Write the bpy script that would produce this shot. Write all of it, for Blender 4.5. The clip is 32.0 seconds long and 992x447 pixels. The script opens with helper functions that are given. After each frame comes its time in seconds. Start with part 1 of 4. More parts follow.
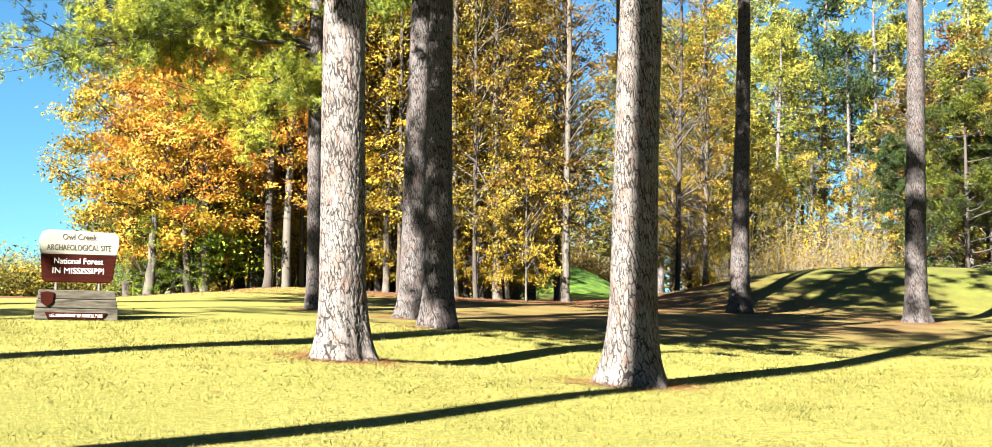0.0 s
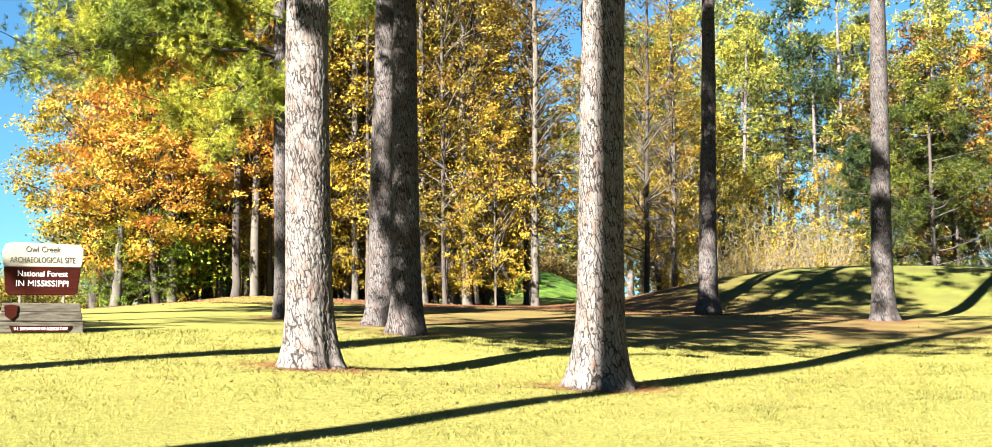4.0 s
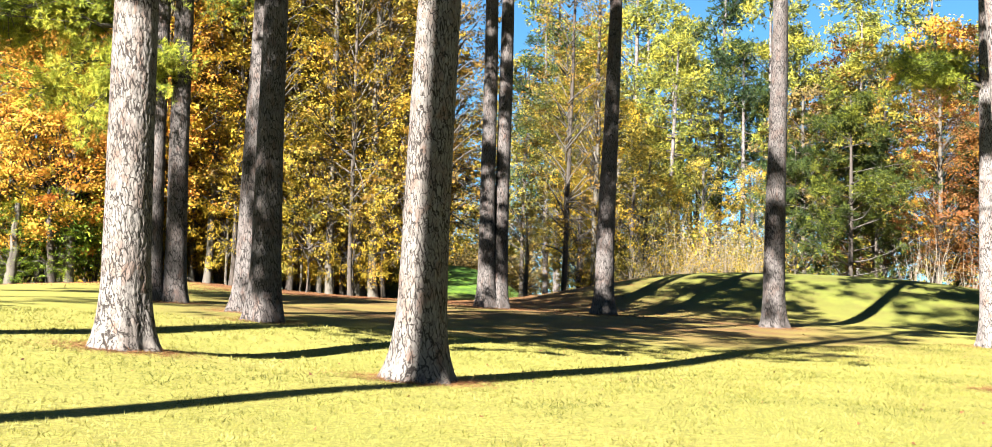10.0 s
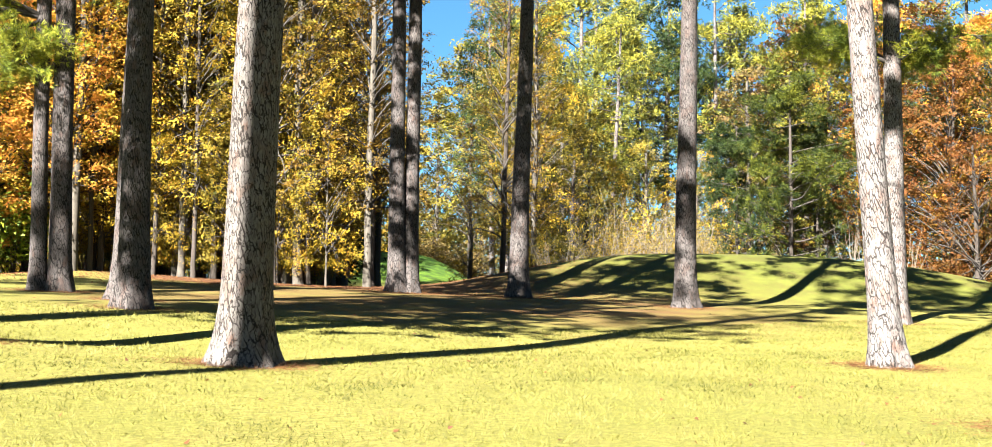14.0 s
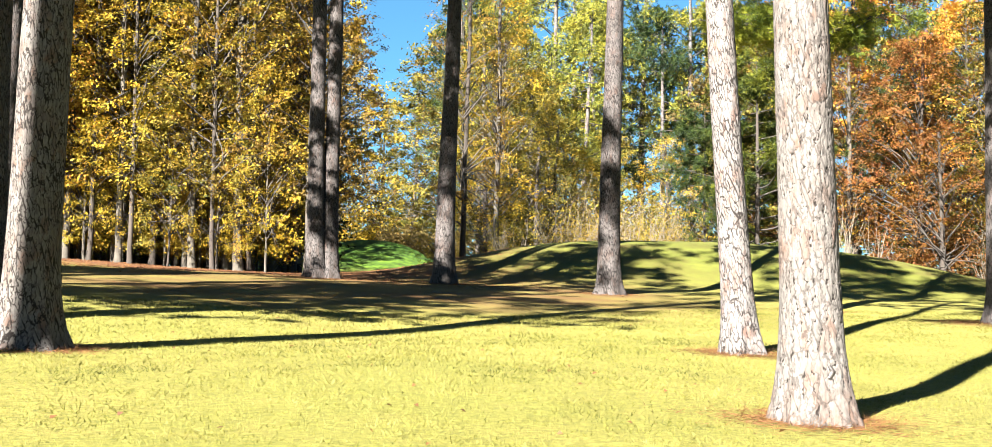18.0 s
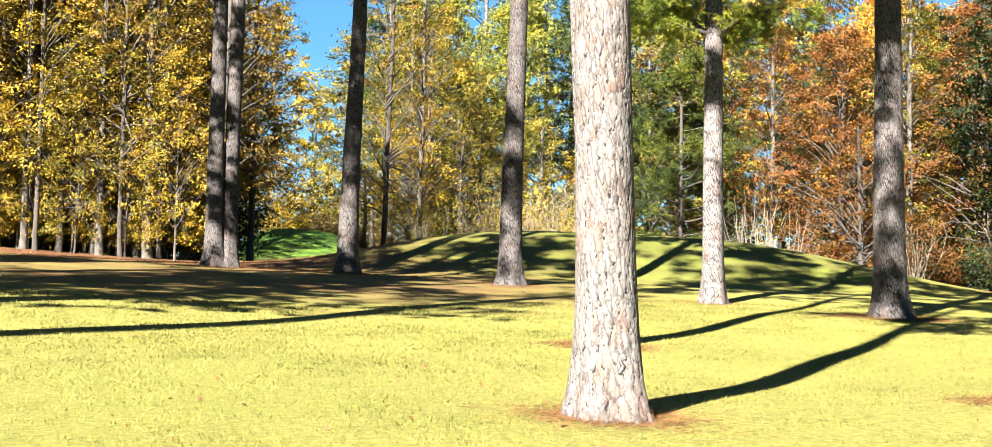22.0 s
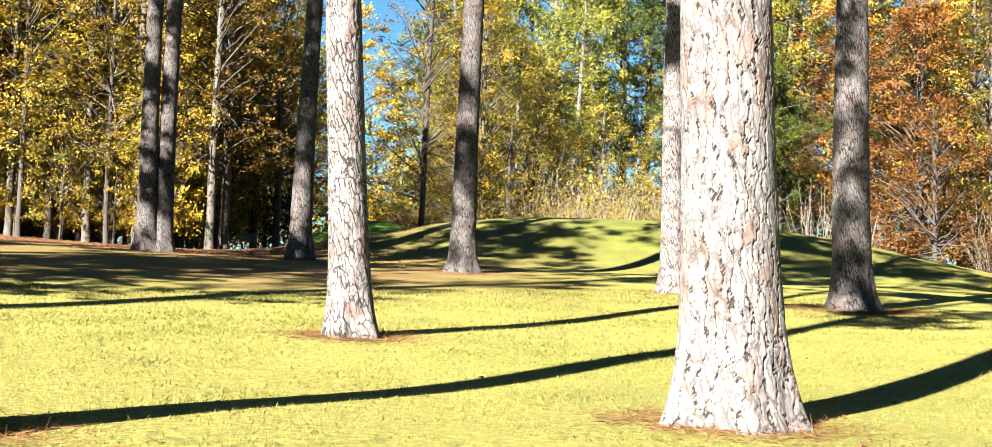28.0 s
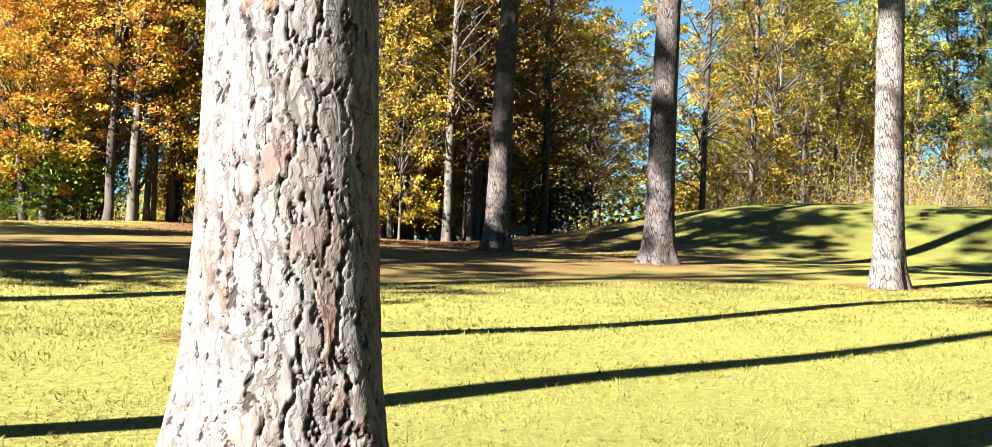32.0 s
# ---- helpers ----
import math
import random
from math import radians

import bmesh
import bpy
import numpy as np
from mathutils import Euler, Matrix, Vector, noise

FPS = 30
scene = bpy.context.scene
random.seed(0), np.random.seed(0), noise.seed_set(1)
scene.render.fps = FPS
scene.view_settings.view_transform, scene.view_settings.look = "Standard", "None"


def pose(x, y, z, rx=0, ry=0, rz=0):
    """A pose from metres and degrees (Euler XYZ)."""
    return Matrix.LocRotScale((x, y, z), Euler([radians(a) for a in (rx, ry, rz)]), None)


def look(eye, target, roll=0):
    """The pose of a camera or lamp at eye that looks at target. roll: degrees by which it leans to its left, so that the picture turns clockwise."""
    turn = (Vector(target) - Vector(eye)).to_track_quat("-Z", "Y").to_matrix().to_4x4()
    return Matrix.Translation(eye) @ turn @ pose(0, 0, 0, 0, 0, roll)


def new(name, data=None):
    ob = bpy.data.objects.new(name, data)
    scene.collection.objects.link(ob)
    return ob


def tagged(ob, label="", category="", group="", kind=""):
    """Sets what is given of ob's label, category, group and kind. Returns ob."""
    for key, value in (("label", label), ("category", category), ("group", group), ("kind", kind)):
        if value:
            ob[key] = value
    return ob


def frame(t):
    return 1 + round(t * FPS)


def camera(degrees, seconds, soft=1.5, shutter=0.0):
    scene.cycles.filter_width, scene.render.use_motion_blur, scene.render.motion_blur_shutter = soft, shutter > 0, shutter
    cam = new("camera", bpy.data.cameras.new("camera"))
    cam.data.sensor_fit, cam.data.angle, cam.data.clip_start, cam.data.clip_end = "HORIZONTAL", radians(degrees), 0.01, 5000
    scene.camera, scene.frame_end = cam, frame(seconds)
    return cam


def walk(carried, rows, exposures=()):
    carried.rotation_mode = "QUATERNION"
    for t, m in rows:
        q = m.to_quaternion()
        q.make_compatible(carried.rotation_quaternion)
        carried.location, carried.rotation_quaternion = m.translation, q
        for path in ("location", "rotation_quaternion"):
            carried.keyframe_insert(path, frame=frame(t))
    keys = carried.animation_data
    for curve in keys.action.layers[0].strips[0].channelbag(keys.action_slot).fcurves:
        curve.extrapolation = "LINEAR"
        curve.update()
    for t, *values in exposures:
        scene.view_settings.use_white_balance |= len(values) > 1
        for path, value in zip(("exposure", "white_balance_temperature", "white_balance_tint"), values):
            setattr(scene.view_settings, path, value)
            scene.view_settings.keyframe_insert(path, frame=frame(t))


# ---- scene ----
cam = camera(40.5, 32.0, soft=0.5)
PATH = [
    (0, (0.015, 0.014, 1.431), (0.009, 2.004, 1.630), 0.6),
    (0.5, (0.022, 0.003, 1.435), (0.025, 1.993, 1.636), 0.4),
    (1, (0.010, 0.011, 1.428), (0.018, 2.001, 1.631), 0.1),
    (1.5, (0.007, -0.019, 1.429), (0.021, 1.971, 1.633), -0.1),
    (2, (0.007, -0.008, 1.415), (0.026, 1.981, 1.619), -0.3),
    (2.5, (-0.009, -0.005, 1.440), (0.016, 1.984, 1.645), -0.4),
    (4.5, (0.170, 0.055, 1.428), (0.218, 2.044, 1.635), -0.2),
    (5, (0.379, 0.065, 1.410), (0.440, 2.054, 1.615), 0.5),
    (5.5, (0.602, 0.129, 1.411), (0.677, 2.117, 1.615), 1.4),
    (6, (0.856, 0.166, 1.401), (0.944, 2.154, 1.606), 1.6),
    (6.5, (1.109, 0.223, 1.390), (1.209, 2.210, 1.596), 1.4),
    (7, (1.413, 0.256, 1.378), (1.525, 2.242, 1.585), 1.2),
    (7.5, (1.653, 0.349, 1.374), (1.767, 2.335, 1.580), 1.3),
    (8, (1.747, 0.401, 1.358), (1.860, 2.387, 1.561), 1.5),
    (8.5, (1.814, 0.415, 1.373), (1.927, 2.401, 1.576), 2.1),
    (9, (1.816, 0.394, 1.361), (1.930, 2.380, 1.565), 1.7),
    (9.5, (1.817, 0.438, 1.372), (1.930, 2.424, 1.577), 1.7),
    (10, (1.819, 0.406, 1.365), (1.934, 2.392, 1.569), 1.6),
    (10.5, (1.815, 0.410, 1.368), (1.940, 2.396, 1.573), 1.4),
    (11, (1.843, 0.426, 1.365), (1.973, 2.411, 1.570), 1.4),
    (11.5, (1.978, 0.446, 1.367), (2.113, 2.431, 1.572), 1.7),
    (12, (2.202, 0.479, 1.356), (2.345, 2.464, 1.557), 1.8),
    (12.5, (2.524, 0.551, 1.348), (2.681, 2.536, 1.539), 1.7),
    (13, (2.945, 0.617, 1.325), (3.103, 2.602, 1.510), 1.6),
    (13.5, (3.372, 0.705, 1.325), (3.532, 2.690, 1.512), 1.3),
    (14, (3.782, 0.802, 1.315), (3.941, 2.787, 1.501), 0.6),
    (14.5, (4.179, 0.964, 1.301), (4.334, 2.950, 1.485), 0.6),
    (15, (4.581, 1.026, 1.312), (4.735, 3.012, 1.493), 0.8),
    (15.5, (4.958, 1.153, 1.318), (5.111, 3.139, 1.496), 0.7),
    (17.5, (6.329, 1.512, 1.259), (6.480, 3.499, 1.436), 0.8),
    (18, (6.477, 1.568, 1.267), (6.628, 3.555, 1.438), 0.8),
    (18.5, (6.614, 1.621, 1.255), (6.765, 3.608, 1.421), 1.2),
    (19, (6.784, 1.674, 1.250), (6.937, 3.661, 1.412), 1.3),
    (19.5, (6.943, 1.742, 1.260), (7.099, 3.729, 1.419), 1.1),
    (20, (7.112, 1.787, 1.259), (7.268, 3.775, 1.416), 0.9),
    (20.5, (7.284, 1.768, 1.273), (7.446, 3.755, 1.426), 0.5),
    (21, (7.493, 1.752, 1.294), (7.666, 3.739, 1.444), 0.5),
    (21.5, (7.657, 1.740, 1.302), (7.850, 3.725, 1.451), 0.6),
    (22, (7.830, 1.715, 1.319), (8.062, 3.695, 1.476), 1.1),
    (22.5, (8.054, 1.775, 1.328), (8.364, 3.745, 1.481), 0.9),
    (23, (8.419, 1.865, 1.315), (8.733, 3.835, 1.467), 1.1),
    (23.5, (8.752, 1.995, 1.324), (9.068, 3.965, 1.467), 0.9),
    (24, (9.120, 2.166, 1.327), (9.436, 4.136, 1.463), 0.8),
    (24.5, (9.499, 2.457, 1.329), (9.815, 4.428, 1.464), 1.0),
    (26.5, (11.640, 3.939, 1.346), (11.849, 5.923, 1.483), -0.3),
    (27, (12.170, 4.492, 1.347), (12.299, 6.483, 1.496), -0.3),
    (27.5, (12.712, 4.988, 1.320), (12.778, 6.981, 1.471), 0.4),
    (28, (13.302, 5.569, 1.296), (13.333, 7.563, 1.445), 1.6),
    (28.5, (13.875, 6.150, 1.306), (13.861, 8.145, 1.456), 2.3),
    (29, (14.414, 6.737, 1.283), (14.324, 8.729, 1.431), 3.2),
    (29.5, (14.954, 7.300, 1.312), (14.773, 9.287, 1.450), 3.4),
    (30, (15.475, 7.864, 1.344), (15.213, 9.843, 1.472), 2.9),
    (30.5, (15.953, 8.446, 1.382), (15.612, 10.412, 1.517), 2.0),
    (31, (16.389, 9.025, 1.414), (16.001, 10.983, 1.543), 2.2),
    (31.5, (16.774, 9.642, 1.447), (16.342, 11.591, 1.572), 1.9),
    (32, (17.091, 10.251, 1.475), (16.597, 12.185, 1.601), 2.1),
]
walk(cam, [(t, look(e, g, r)) for t, e, g, r in PATH])

# ---- world, sun, exposure ----
SUN_TO = Vector((0.537, 0.843, 0.0))          # where shadows run on the ground
SUN_EL = radians(34.0)
world = bpy.data.worlds.new("sky")
scene.world = world
world.use_nodes = True
wn, wl = world.node_tree.nodes, world.node_tree.links
wn.clear()
w_sky = wn.new("ShaderNodeTexSky")
w_sky.sky_type, w_sky.sun_disc = "NISHITA", False
w_sky.sun_elevation, w_sky.sun_rotation = SUN_EL, radians(212.5)
w_sky.air_density, w_sky.dust_density, w_sky.ozone_density = 1.0, 0.0, 2.0
w_bg = wn.new("ShaderNodeBackground")
w_bg.inputs["Strength"].default_value = 0.0104
w_out = wn.new("ShaderNodeOutputWorld")
w_tint = wn.new("ShaderNodeMix")
w_tint.data_type, w_tint.blend_type = "RGBA", "MULTIPLY"
w_tint.inputs[0].default_value, w_tint.inputs[7].default_value = 1.0, (0.50, 0.95, 1.18, 1)
wl.new(w_sky.outputs[0], w_tint.inputs[6])
wl.new(w_tint.outputs[2], w_bg.inputs["Color"])
wl.new(w_bg.outputs[0], w_out.inputs["Surface"])
sun = new("sun", bpy.data.lights.new("sun", "SUN"))
sun.data.energy, sun.data.angle, sun.data.color = 5.0, radians(0.55), (1.0, 0.955, 0.88)
sun_dir = Vector((SUN_TO.x * math.cos(SUN_EL), SUN_TO.y * math.cos(SUN_EL), -math.sin(SUN_EL)))
sun.matrix_world = Matrix.Translation((-20, -30, 40)) @ sun_dir.to_track_quat("-Z", "Y").to_matrix().to_4x4()
scene.view_settings.exposure = 3.85


# ---- materials ----
def node_mat(name):
    m = bpy.data.materials.new(name)
    m.use_nodes = True
    nt = m.node_tree
    nt.nodes.clear()
    out = nt.nodes.new("ShaderNodeOutputMaterial")
    bs = nt.nodes.new("ShaderNodeBsdfPrincipled")
    nt.links.new(bs.outputs[0], out.inputs["Surface"])
    return m, nt.nodes, nt.links, bs, out


def ramp(nodes, links, fac, stops):
    r = nodes.new("ShaderNodeValToRGB")
    e = r.color_ramp.elements
    while len(e) < len(stops):
        e.new(0.5)
    for el, (p, c) in zip(e, stops):
        el.position, el.color = p, (*c, 1)
    links.new(fac, r.inputs["Fac"])
    return r.outputs["Color"]


def tex_noise(nodes, links, scale, detail=4.0, rough=0.55, coords="Object", stretch=None):
    tc = nodes.new("ShaderNodeTexCoord")
    n = nodes.new("ShaderNodeTexNoise")
    n.inputs["Scale"].default_value, n.inputs["Detail"].default_value, n.inputs["Roughness"].default_value = scale, detail, rough
    src = tc.outputs[coords]
    if stretch:
        mp = nodes.new("ShaderNodeMapping")
        mp.inputs["Scale"].default_value = stretch
        links.new(src, mp.inputs["Vector"])
        src = mp.outputs[0]
    links.new(src, n.inputs["Vector"])
    return n.outputs["Fac"]


def mixc(nodes, links, a, b, fac, mode="MIX"):
    m = nodes.new("ShaderNodeMix")
    m.data_type, m.blend_type = "RGBA", mode
    for sock, v in ((m.inputs[6], a), (m.inputs[7], b)):
        if isinstance(v, tuple):
            sock.default_value = (*v, 1)
        else:
            links.new(v, sock)
    if isinstance(fac, float):
        m.inputs[0].default_value = fac
    else:
        links.new(fac, m.inputs[0])
    return m.outputs[2]


def bump(nodes, links, bs, height, strength, dist):
    b = nodes.new("ShaderNodeBump")
    b.inputs["Strength"].default_value, b.inputs["Distance"].default_value = strength, dist
    links.new(height, b.inputs["Height"])
    links.new(b.outputs[0], bs.inputs["Normal"])


def attr(nodes, name):
    a = nodes.new("ShaderNodeAttribute")
    a.attribute_name = name
    return a.outputs["Fac"]


def leaf_mat(name, stops, size=0.35, shine=0.62):
    """Leaves: hue from leaf to leaf, patches over the crown, and light let through."""
    m, n, l, bs, out = node_mat(name)
    geo = n.new("ShaderNodeNewGeometry")
    patch = tex_noise(n, l, size, 3.0)
    mth = n.new("ShaderNodeMath")
    mth.operation = "MULTIPLY_ADD"
    mth.inputs[1].default_value = 0.55
    l.new(geo.outputs["Random Per Island"], mth.inputs[0])
    sc = n.new("ShaderNodeMath")
    sc.operation = "MULTIPLY_ADD"
    sc.inputs[1].default_value, sc.inputs[2].default_value = 1.5, -0.55
    l.new(patch, sc.inputs[0])
    l.new(sc.outputs[0], mth.inputs[2])
    col = ramp(n, l, mth.outputs[0], stops)
    l.new(col, bs.inputs["Base Color"])
    bs.inputs["Roughness"].default_value = shine
    bs.inputs["Specular IOR Level"].default_value = 0.14
    tr = n.new("ShaderNodeBsdfTranslucent")
    l.new(col, tr.inputs["Color"])
    mx = n.new("ShaderNodeMixShader")
    mx.inputs[0].default_value = 0.30
    l.new(bs.outputs[0], mx.inputs[1])
    l.new(tr.outputs[0], mx.inputs[2])
    l.new(mx.outputs[0], out.inputs["Surface"])
    return m


def bark_mat(name, plate, crack, warm, fissures=True):
    """Bark: grain, stains, warm flakes, dark fissures. The strip coordinates bu, bv run round and up the trunk in metres."""
    m, n, l, bs, out = node_mat(name)
    grain = tex_noise(n, l, 28, 6, 0.65, stretch=(1, 1, 0.35))
    stain = tex_noise(n, l, 1.7, 4, 0.6)
    col = ramp(n, l, grain, [(0.3, tuple(c * 0.62 for c in plate)), (0.46, plate), (0.68, tuple(min(1, c * 1.5) for c in plate))])
    big = n.new("ShaderNodeMapRange")
    big.inputs[1].default_value, big.inputs[2].default_value, big.inputs[4].default_value = 0.52, 0.68, 0.4
    l.new(stain, big.inputs[0])
    col = mixc(n, l, col, warm, attr(n, "tint"))
    col = mixc(n, l, col, tuple(c * 0.55 for c in warm), big.outputs[0])
    dark = attr(n, "crack")
    height = grain
    if fissures:
        jag = tex_noise(n, l, 34, 5, 0.7, stretch=(1, 1, 0.5))
        vary = tex_noise(n, l, 4.0, 3, 0.6)

        def border(name, noise_amp, lo, hi, wide_amp):
            # dark where the distance to the plate's border is small; the line's width wanders
            a = n.new("ShaderNodeMath")
            a.operation = "MULTIPLY_ADD"
            a.inputs[1].default_value = noise_amp
            l.new(jag, a.inputs[0])
            l.new(attr(n, name), a.inputs[2])
            b = n.new("ShaderNodeMath")
            b.operation = "MULTIPLY_ADD"
            b.inputs[1].default_value = wide_amp
            l.new(vary, b.inputs[0])
            l.new(a.outputs[0], b.inputs[2])
            r = n.new("ShaderNodeMapRange")
            r.inputs[1].default_value, r.inputs[2].default_value = lo, hi
            r.inputs[3].default_value, r.inputs[4].default_value = 1.0, 0.0
            l.new(b.outputs[0], r.inputs[0])
            return r.outputs[0]

        # fissure lines: dark brown bark, blackened further for the shade inside them
        deep = border("edge", 0.26, 0.40, 0.48, 0.32)
        xyz = n.new("ShaderNodeCombineXYZ")
        for axis_no, (an, step, sway) in enumerate((("bu", 0.050, -2.6), ("bv", 0.195, 1.8))):
            w = n.new("ShaderNodeMath")
            w.operation = "MULTIPLY_ADD"
            w.inputs[1].default_value = 1 / step
            l.new(attr(n, an), w.inputs[0])
            s = n.new("ShaderNodeMath")
            s.operation = "MULTIPLY"
            s.inputs[1].default_value = sway
            l.new(tex_noise(n, l, 11, 4, 0.65), s.inputs[0])
            l.new(s.outputs[0], w.inputs[2])
            l.new(w.outputs[0], xyz.inputs[axis_no])
        vo = n.new("ShaderNodeTexVoronoi")
        vo.feature, vo.voronoi_dimensions = "DISTANCE_TO_EDGE", "2D"
        vo.inputs["Scale"].default_value = 1.0
        l.new(xyz.outputs[0], vo.inputs["Vector"])
        sm = n.new("ShaderNodeMath")
        sm.operation = "MULTIPLY_ADD"
        sm.inputs[1].default_value = 0.46
        l.new(vary, sm.inputs[0])
        l.new(vo.outputs["Distance"], sm.inputs[2])
        th = n.new("ShaderNodeMapRange")
        th.inputs[1].default_value, th.inputs[2].default_value = 0.270, 0.365
        th.inputs[3].default_value, th.inputs[4].default_value = 1.0, 0.0
        l.new(sm.outputs[0], th.inputs[0])
        half = n.new("ShaderNodeMath")
        half.operation = "MULTIPLY"
        l.new(th.outputs[0], half.inputs[0])
        l.new(attr(n, "fissured"), half.inputs[1])
        mx = n.new("ShaderNodeMath")
        mx.operation = "MAXIMUM"
        l.new(deep, mx.inputs[0])
        l.new(half.outputs[0], mx.inputs[1])
        dark = mx.outputs[0]
        fleck = n.new("ShaderNodeMapRange")
        fleck.inputs[1].default_value, fleck.inputs[2].default_value, fleck.inputs[4].default_value = 0.53, 0.62, 0.55
        l.new(tex_noise(n, l, 15, 5, 0.7, stretch=(1, 1, 0.3)), fleck.inputs[0])
        less = n.new("ShaderNodeMath")
        less.operation = "MULTIPLY"
        l.new(fleck.outputs[0], less.inputs[0])
        l.new(attr(n, "fissured"), less.inputs[1])
        col = mixc(n, l, col, tuple(c * 0.45 for c in plate), less.outputs[0])
        ad = n.new("ShaderNodeMath")
        ad.operation = "MULTIPLY_ADD"
        ad.inputs[1].default_value = -0.6
        l.new(dark, ad.inputs[0])
        l.new(grain, ad.inputs[2])
        height = ad.outputs[0]
    col = mixc(n, l, col, crack, dark)
    l.new(col, bs.inputs["Base Color"])
    bs.inputs["Roughness"].default_value = 0.92
    bs.inputs["Specular IOR Level"].default_value = 0.2
    bump(n, l, bs, height, 0.6, 0.012)
    return m


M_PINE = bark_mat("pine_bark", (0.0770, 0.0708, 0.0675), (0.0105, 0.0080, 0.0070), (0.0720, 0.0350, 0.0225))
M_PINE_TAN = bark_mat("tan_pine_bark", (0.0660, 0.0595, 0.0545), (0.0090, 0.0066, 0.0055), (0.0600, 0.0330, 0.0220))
# same bark, darker: the crown shade on these pines is in its colour
M_PINE_SHADED = bark_mat("shaded_pine_bark", (0.0430, 0.0380, 0.0360), (0.0060, 0.0045, 0.0040), (0.0400, 0.0215, 0.0150))
M_OAK = bark_mat("grey_bark", (0.0510, 0.0450, 0.0370), (0.0138, 0.0115, 0.0092), (0.0402, 0.0333, 0.0241), False)
# grey bark again, darker, with the wood's shade in its colour
M_SHADED_OAK = bark_mat("shaded_bark", (0.0300, 0.0250, 0.0210), (0.0080, 0.0060, 0.0050), (0.0260, 0.0190, 0.0140), False)
M_TWIG, _n, _l, _b, _o = node_mat("twig")
_l.new(ramp(_n, _l, tex_noise(_n, _l, 6), [(0.3, (0.0110, 0.0080, 0.0058)), (0.7, (0.0270, 0.0210, 0.0160))]), _b.inputs["Base Color"])
_b.inputs["Roughness"].default_value = 0.9
M_PALETWIG, _n, _l, _b, _o = node_mat("pale_twig")
_l.new(ramp(_n, _l, tex_noise(_n, _l, 4), [(0.3, (0.0630, 0.0493, 0.0336)), (0.7, (0.1102, 0.0908, 0.0651))]), _b.inputs["Base Color"])
_b.inputs["Roughness"].default_value = 0.85

L_YELLOW = leaf_mat("yellow_leaves", [(0.0, (0.0520, 0.0460, 0.0050)), (0.35, (0.1400, 0.1060, 0.0090)), (0.65, (0.2820, 0.1790, 0.0140)), (1.0, (0.2100, 0.0780, 0.0120))])
L_ORANGE = leaf_mat("orange_leaves", [(0.0, (0.0894, 0.0800, 0.0109)), (0.3, (0.2508, 0.1573, 0.0164)), (0.6, (0.2964, 0.1231, 0.0178)), (1.0, (0.2223, 0.0570, 0.0178))])
L_RUST = leaf_mat("rust_leaves", [(0.0, (0.0133, 0.0101, 0.0027)), (0.3, (0.0593, 0.0304, 0.0051)), (0.65, (0.0936, 0.0343, 0.0066)), (1.0, (0.0593, 0.0133, 0.0062))])
L_OLIVE = leaf_mat("olive_leaves", [(0.0, (0.0126, 0.0160, 0.0027)), (0.38, (0.0473, 0.0450, 0.0059)), (0.7, (0.1313, 0.0980, 0.0108)), (1.0, (0.1995, 0.1250, 0.0144))])
L_GREEN = leaf_mat("green_leaves", [(0.0, (0.0038, 0.0076, 0.0029)), (0.4, (0.0114, 0.0206, 0.0052)), (0.75, (0.0282, 0.0394, 0.0066)), (1.0, (0.0676, 0.0638, 0.0104))])
L_TAN = leaf_mat("tan_leaves", [(0.0, (0.0236, 0.0189, 0.0073)), (0.4, (0.0630, 0.0446, 0.0147)), (0.75, (0.1076, 0.0735, 0.0179)), (1.0, (0.0945, 0.0483, 0.0236))])
L_NEEDLE = leaf_mat("pine_needles", [(0.0, (0.0133, 0.0266, 0.0043)), (0.35, (0.0664, 0.0911, 0.0095)), (0.7, (0.1898, 0.1945, 0.0172)), (1.0, (0.2846, 0.2486, 0.0242))], 0.6)
L_YOUNG = leaf_mat("young_needles", [(0.0, (0.0032, 0.0070, 0.0014)), (0.4, (0.0130, 0.0216, 0.0027)), (0.75, (0.0600, 0.0680, 0.0060)), (1.0, (0.1400, 0.1380, 0.0120))], 0.4)
L_FARNEEDLE = leaf_mat("far_needles", [(0.0, (0.0140, 0.0224, 0.0056)), (0.35, (0.0630, 0.0728, 0.0112)), (0.7, (0.1750, 0.1610, 0.0182)), (1.0, (0.2800, 0.2240, 0.0280))], 0.6)
L_LIME = leaf_mat("lime_leaves", [(0.0, (0.010, 0.020, 0.003)), (0.35, (0.045, 0.075, 0.006)), (0.7, (0.120, 0.150, 0.010)), (1.0, (0.190, 0.180, 0.014))])
L_OCHRE = leaf_mat("ochre_leaves", [(0.0, (0.034, 0.030, 0.005)), (0.35, (0.100, 0.080, 0.008)), (0.7, (0.198, 0.130, 0.013)), (1.0, (0.150, 0.062, 0.012))])
# brown autumn leaves, kept darker so the colour holds canopy shade too
L_BRONZE = leaf_mat("bronze_leaves", [(0.0, (0.016, 0.013, 0.004)), (0.35, (0.062, 0.038, 0.006)), (0.7, (0.125, 0.072, 0.009)), (1.0, (0.100, 0.044, 0.008))])
L_DARKNEEDLE = leaf_mat("dark_needles", [(0.0, (0.0037, 0.0084, 0.0032)), (0.45, (0.0116, 0.0221, 0.0053)), (0.8, (0.0373, 0.0514, 0.0073)), (1.0, (0.0751, 0.0777, 0.0116))], 0.5)

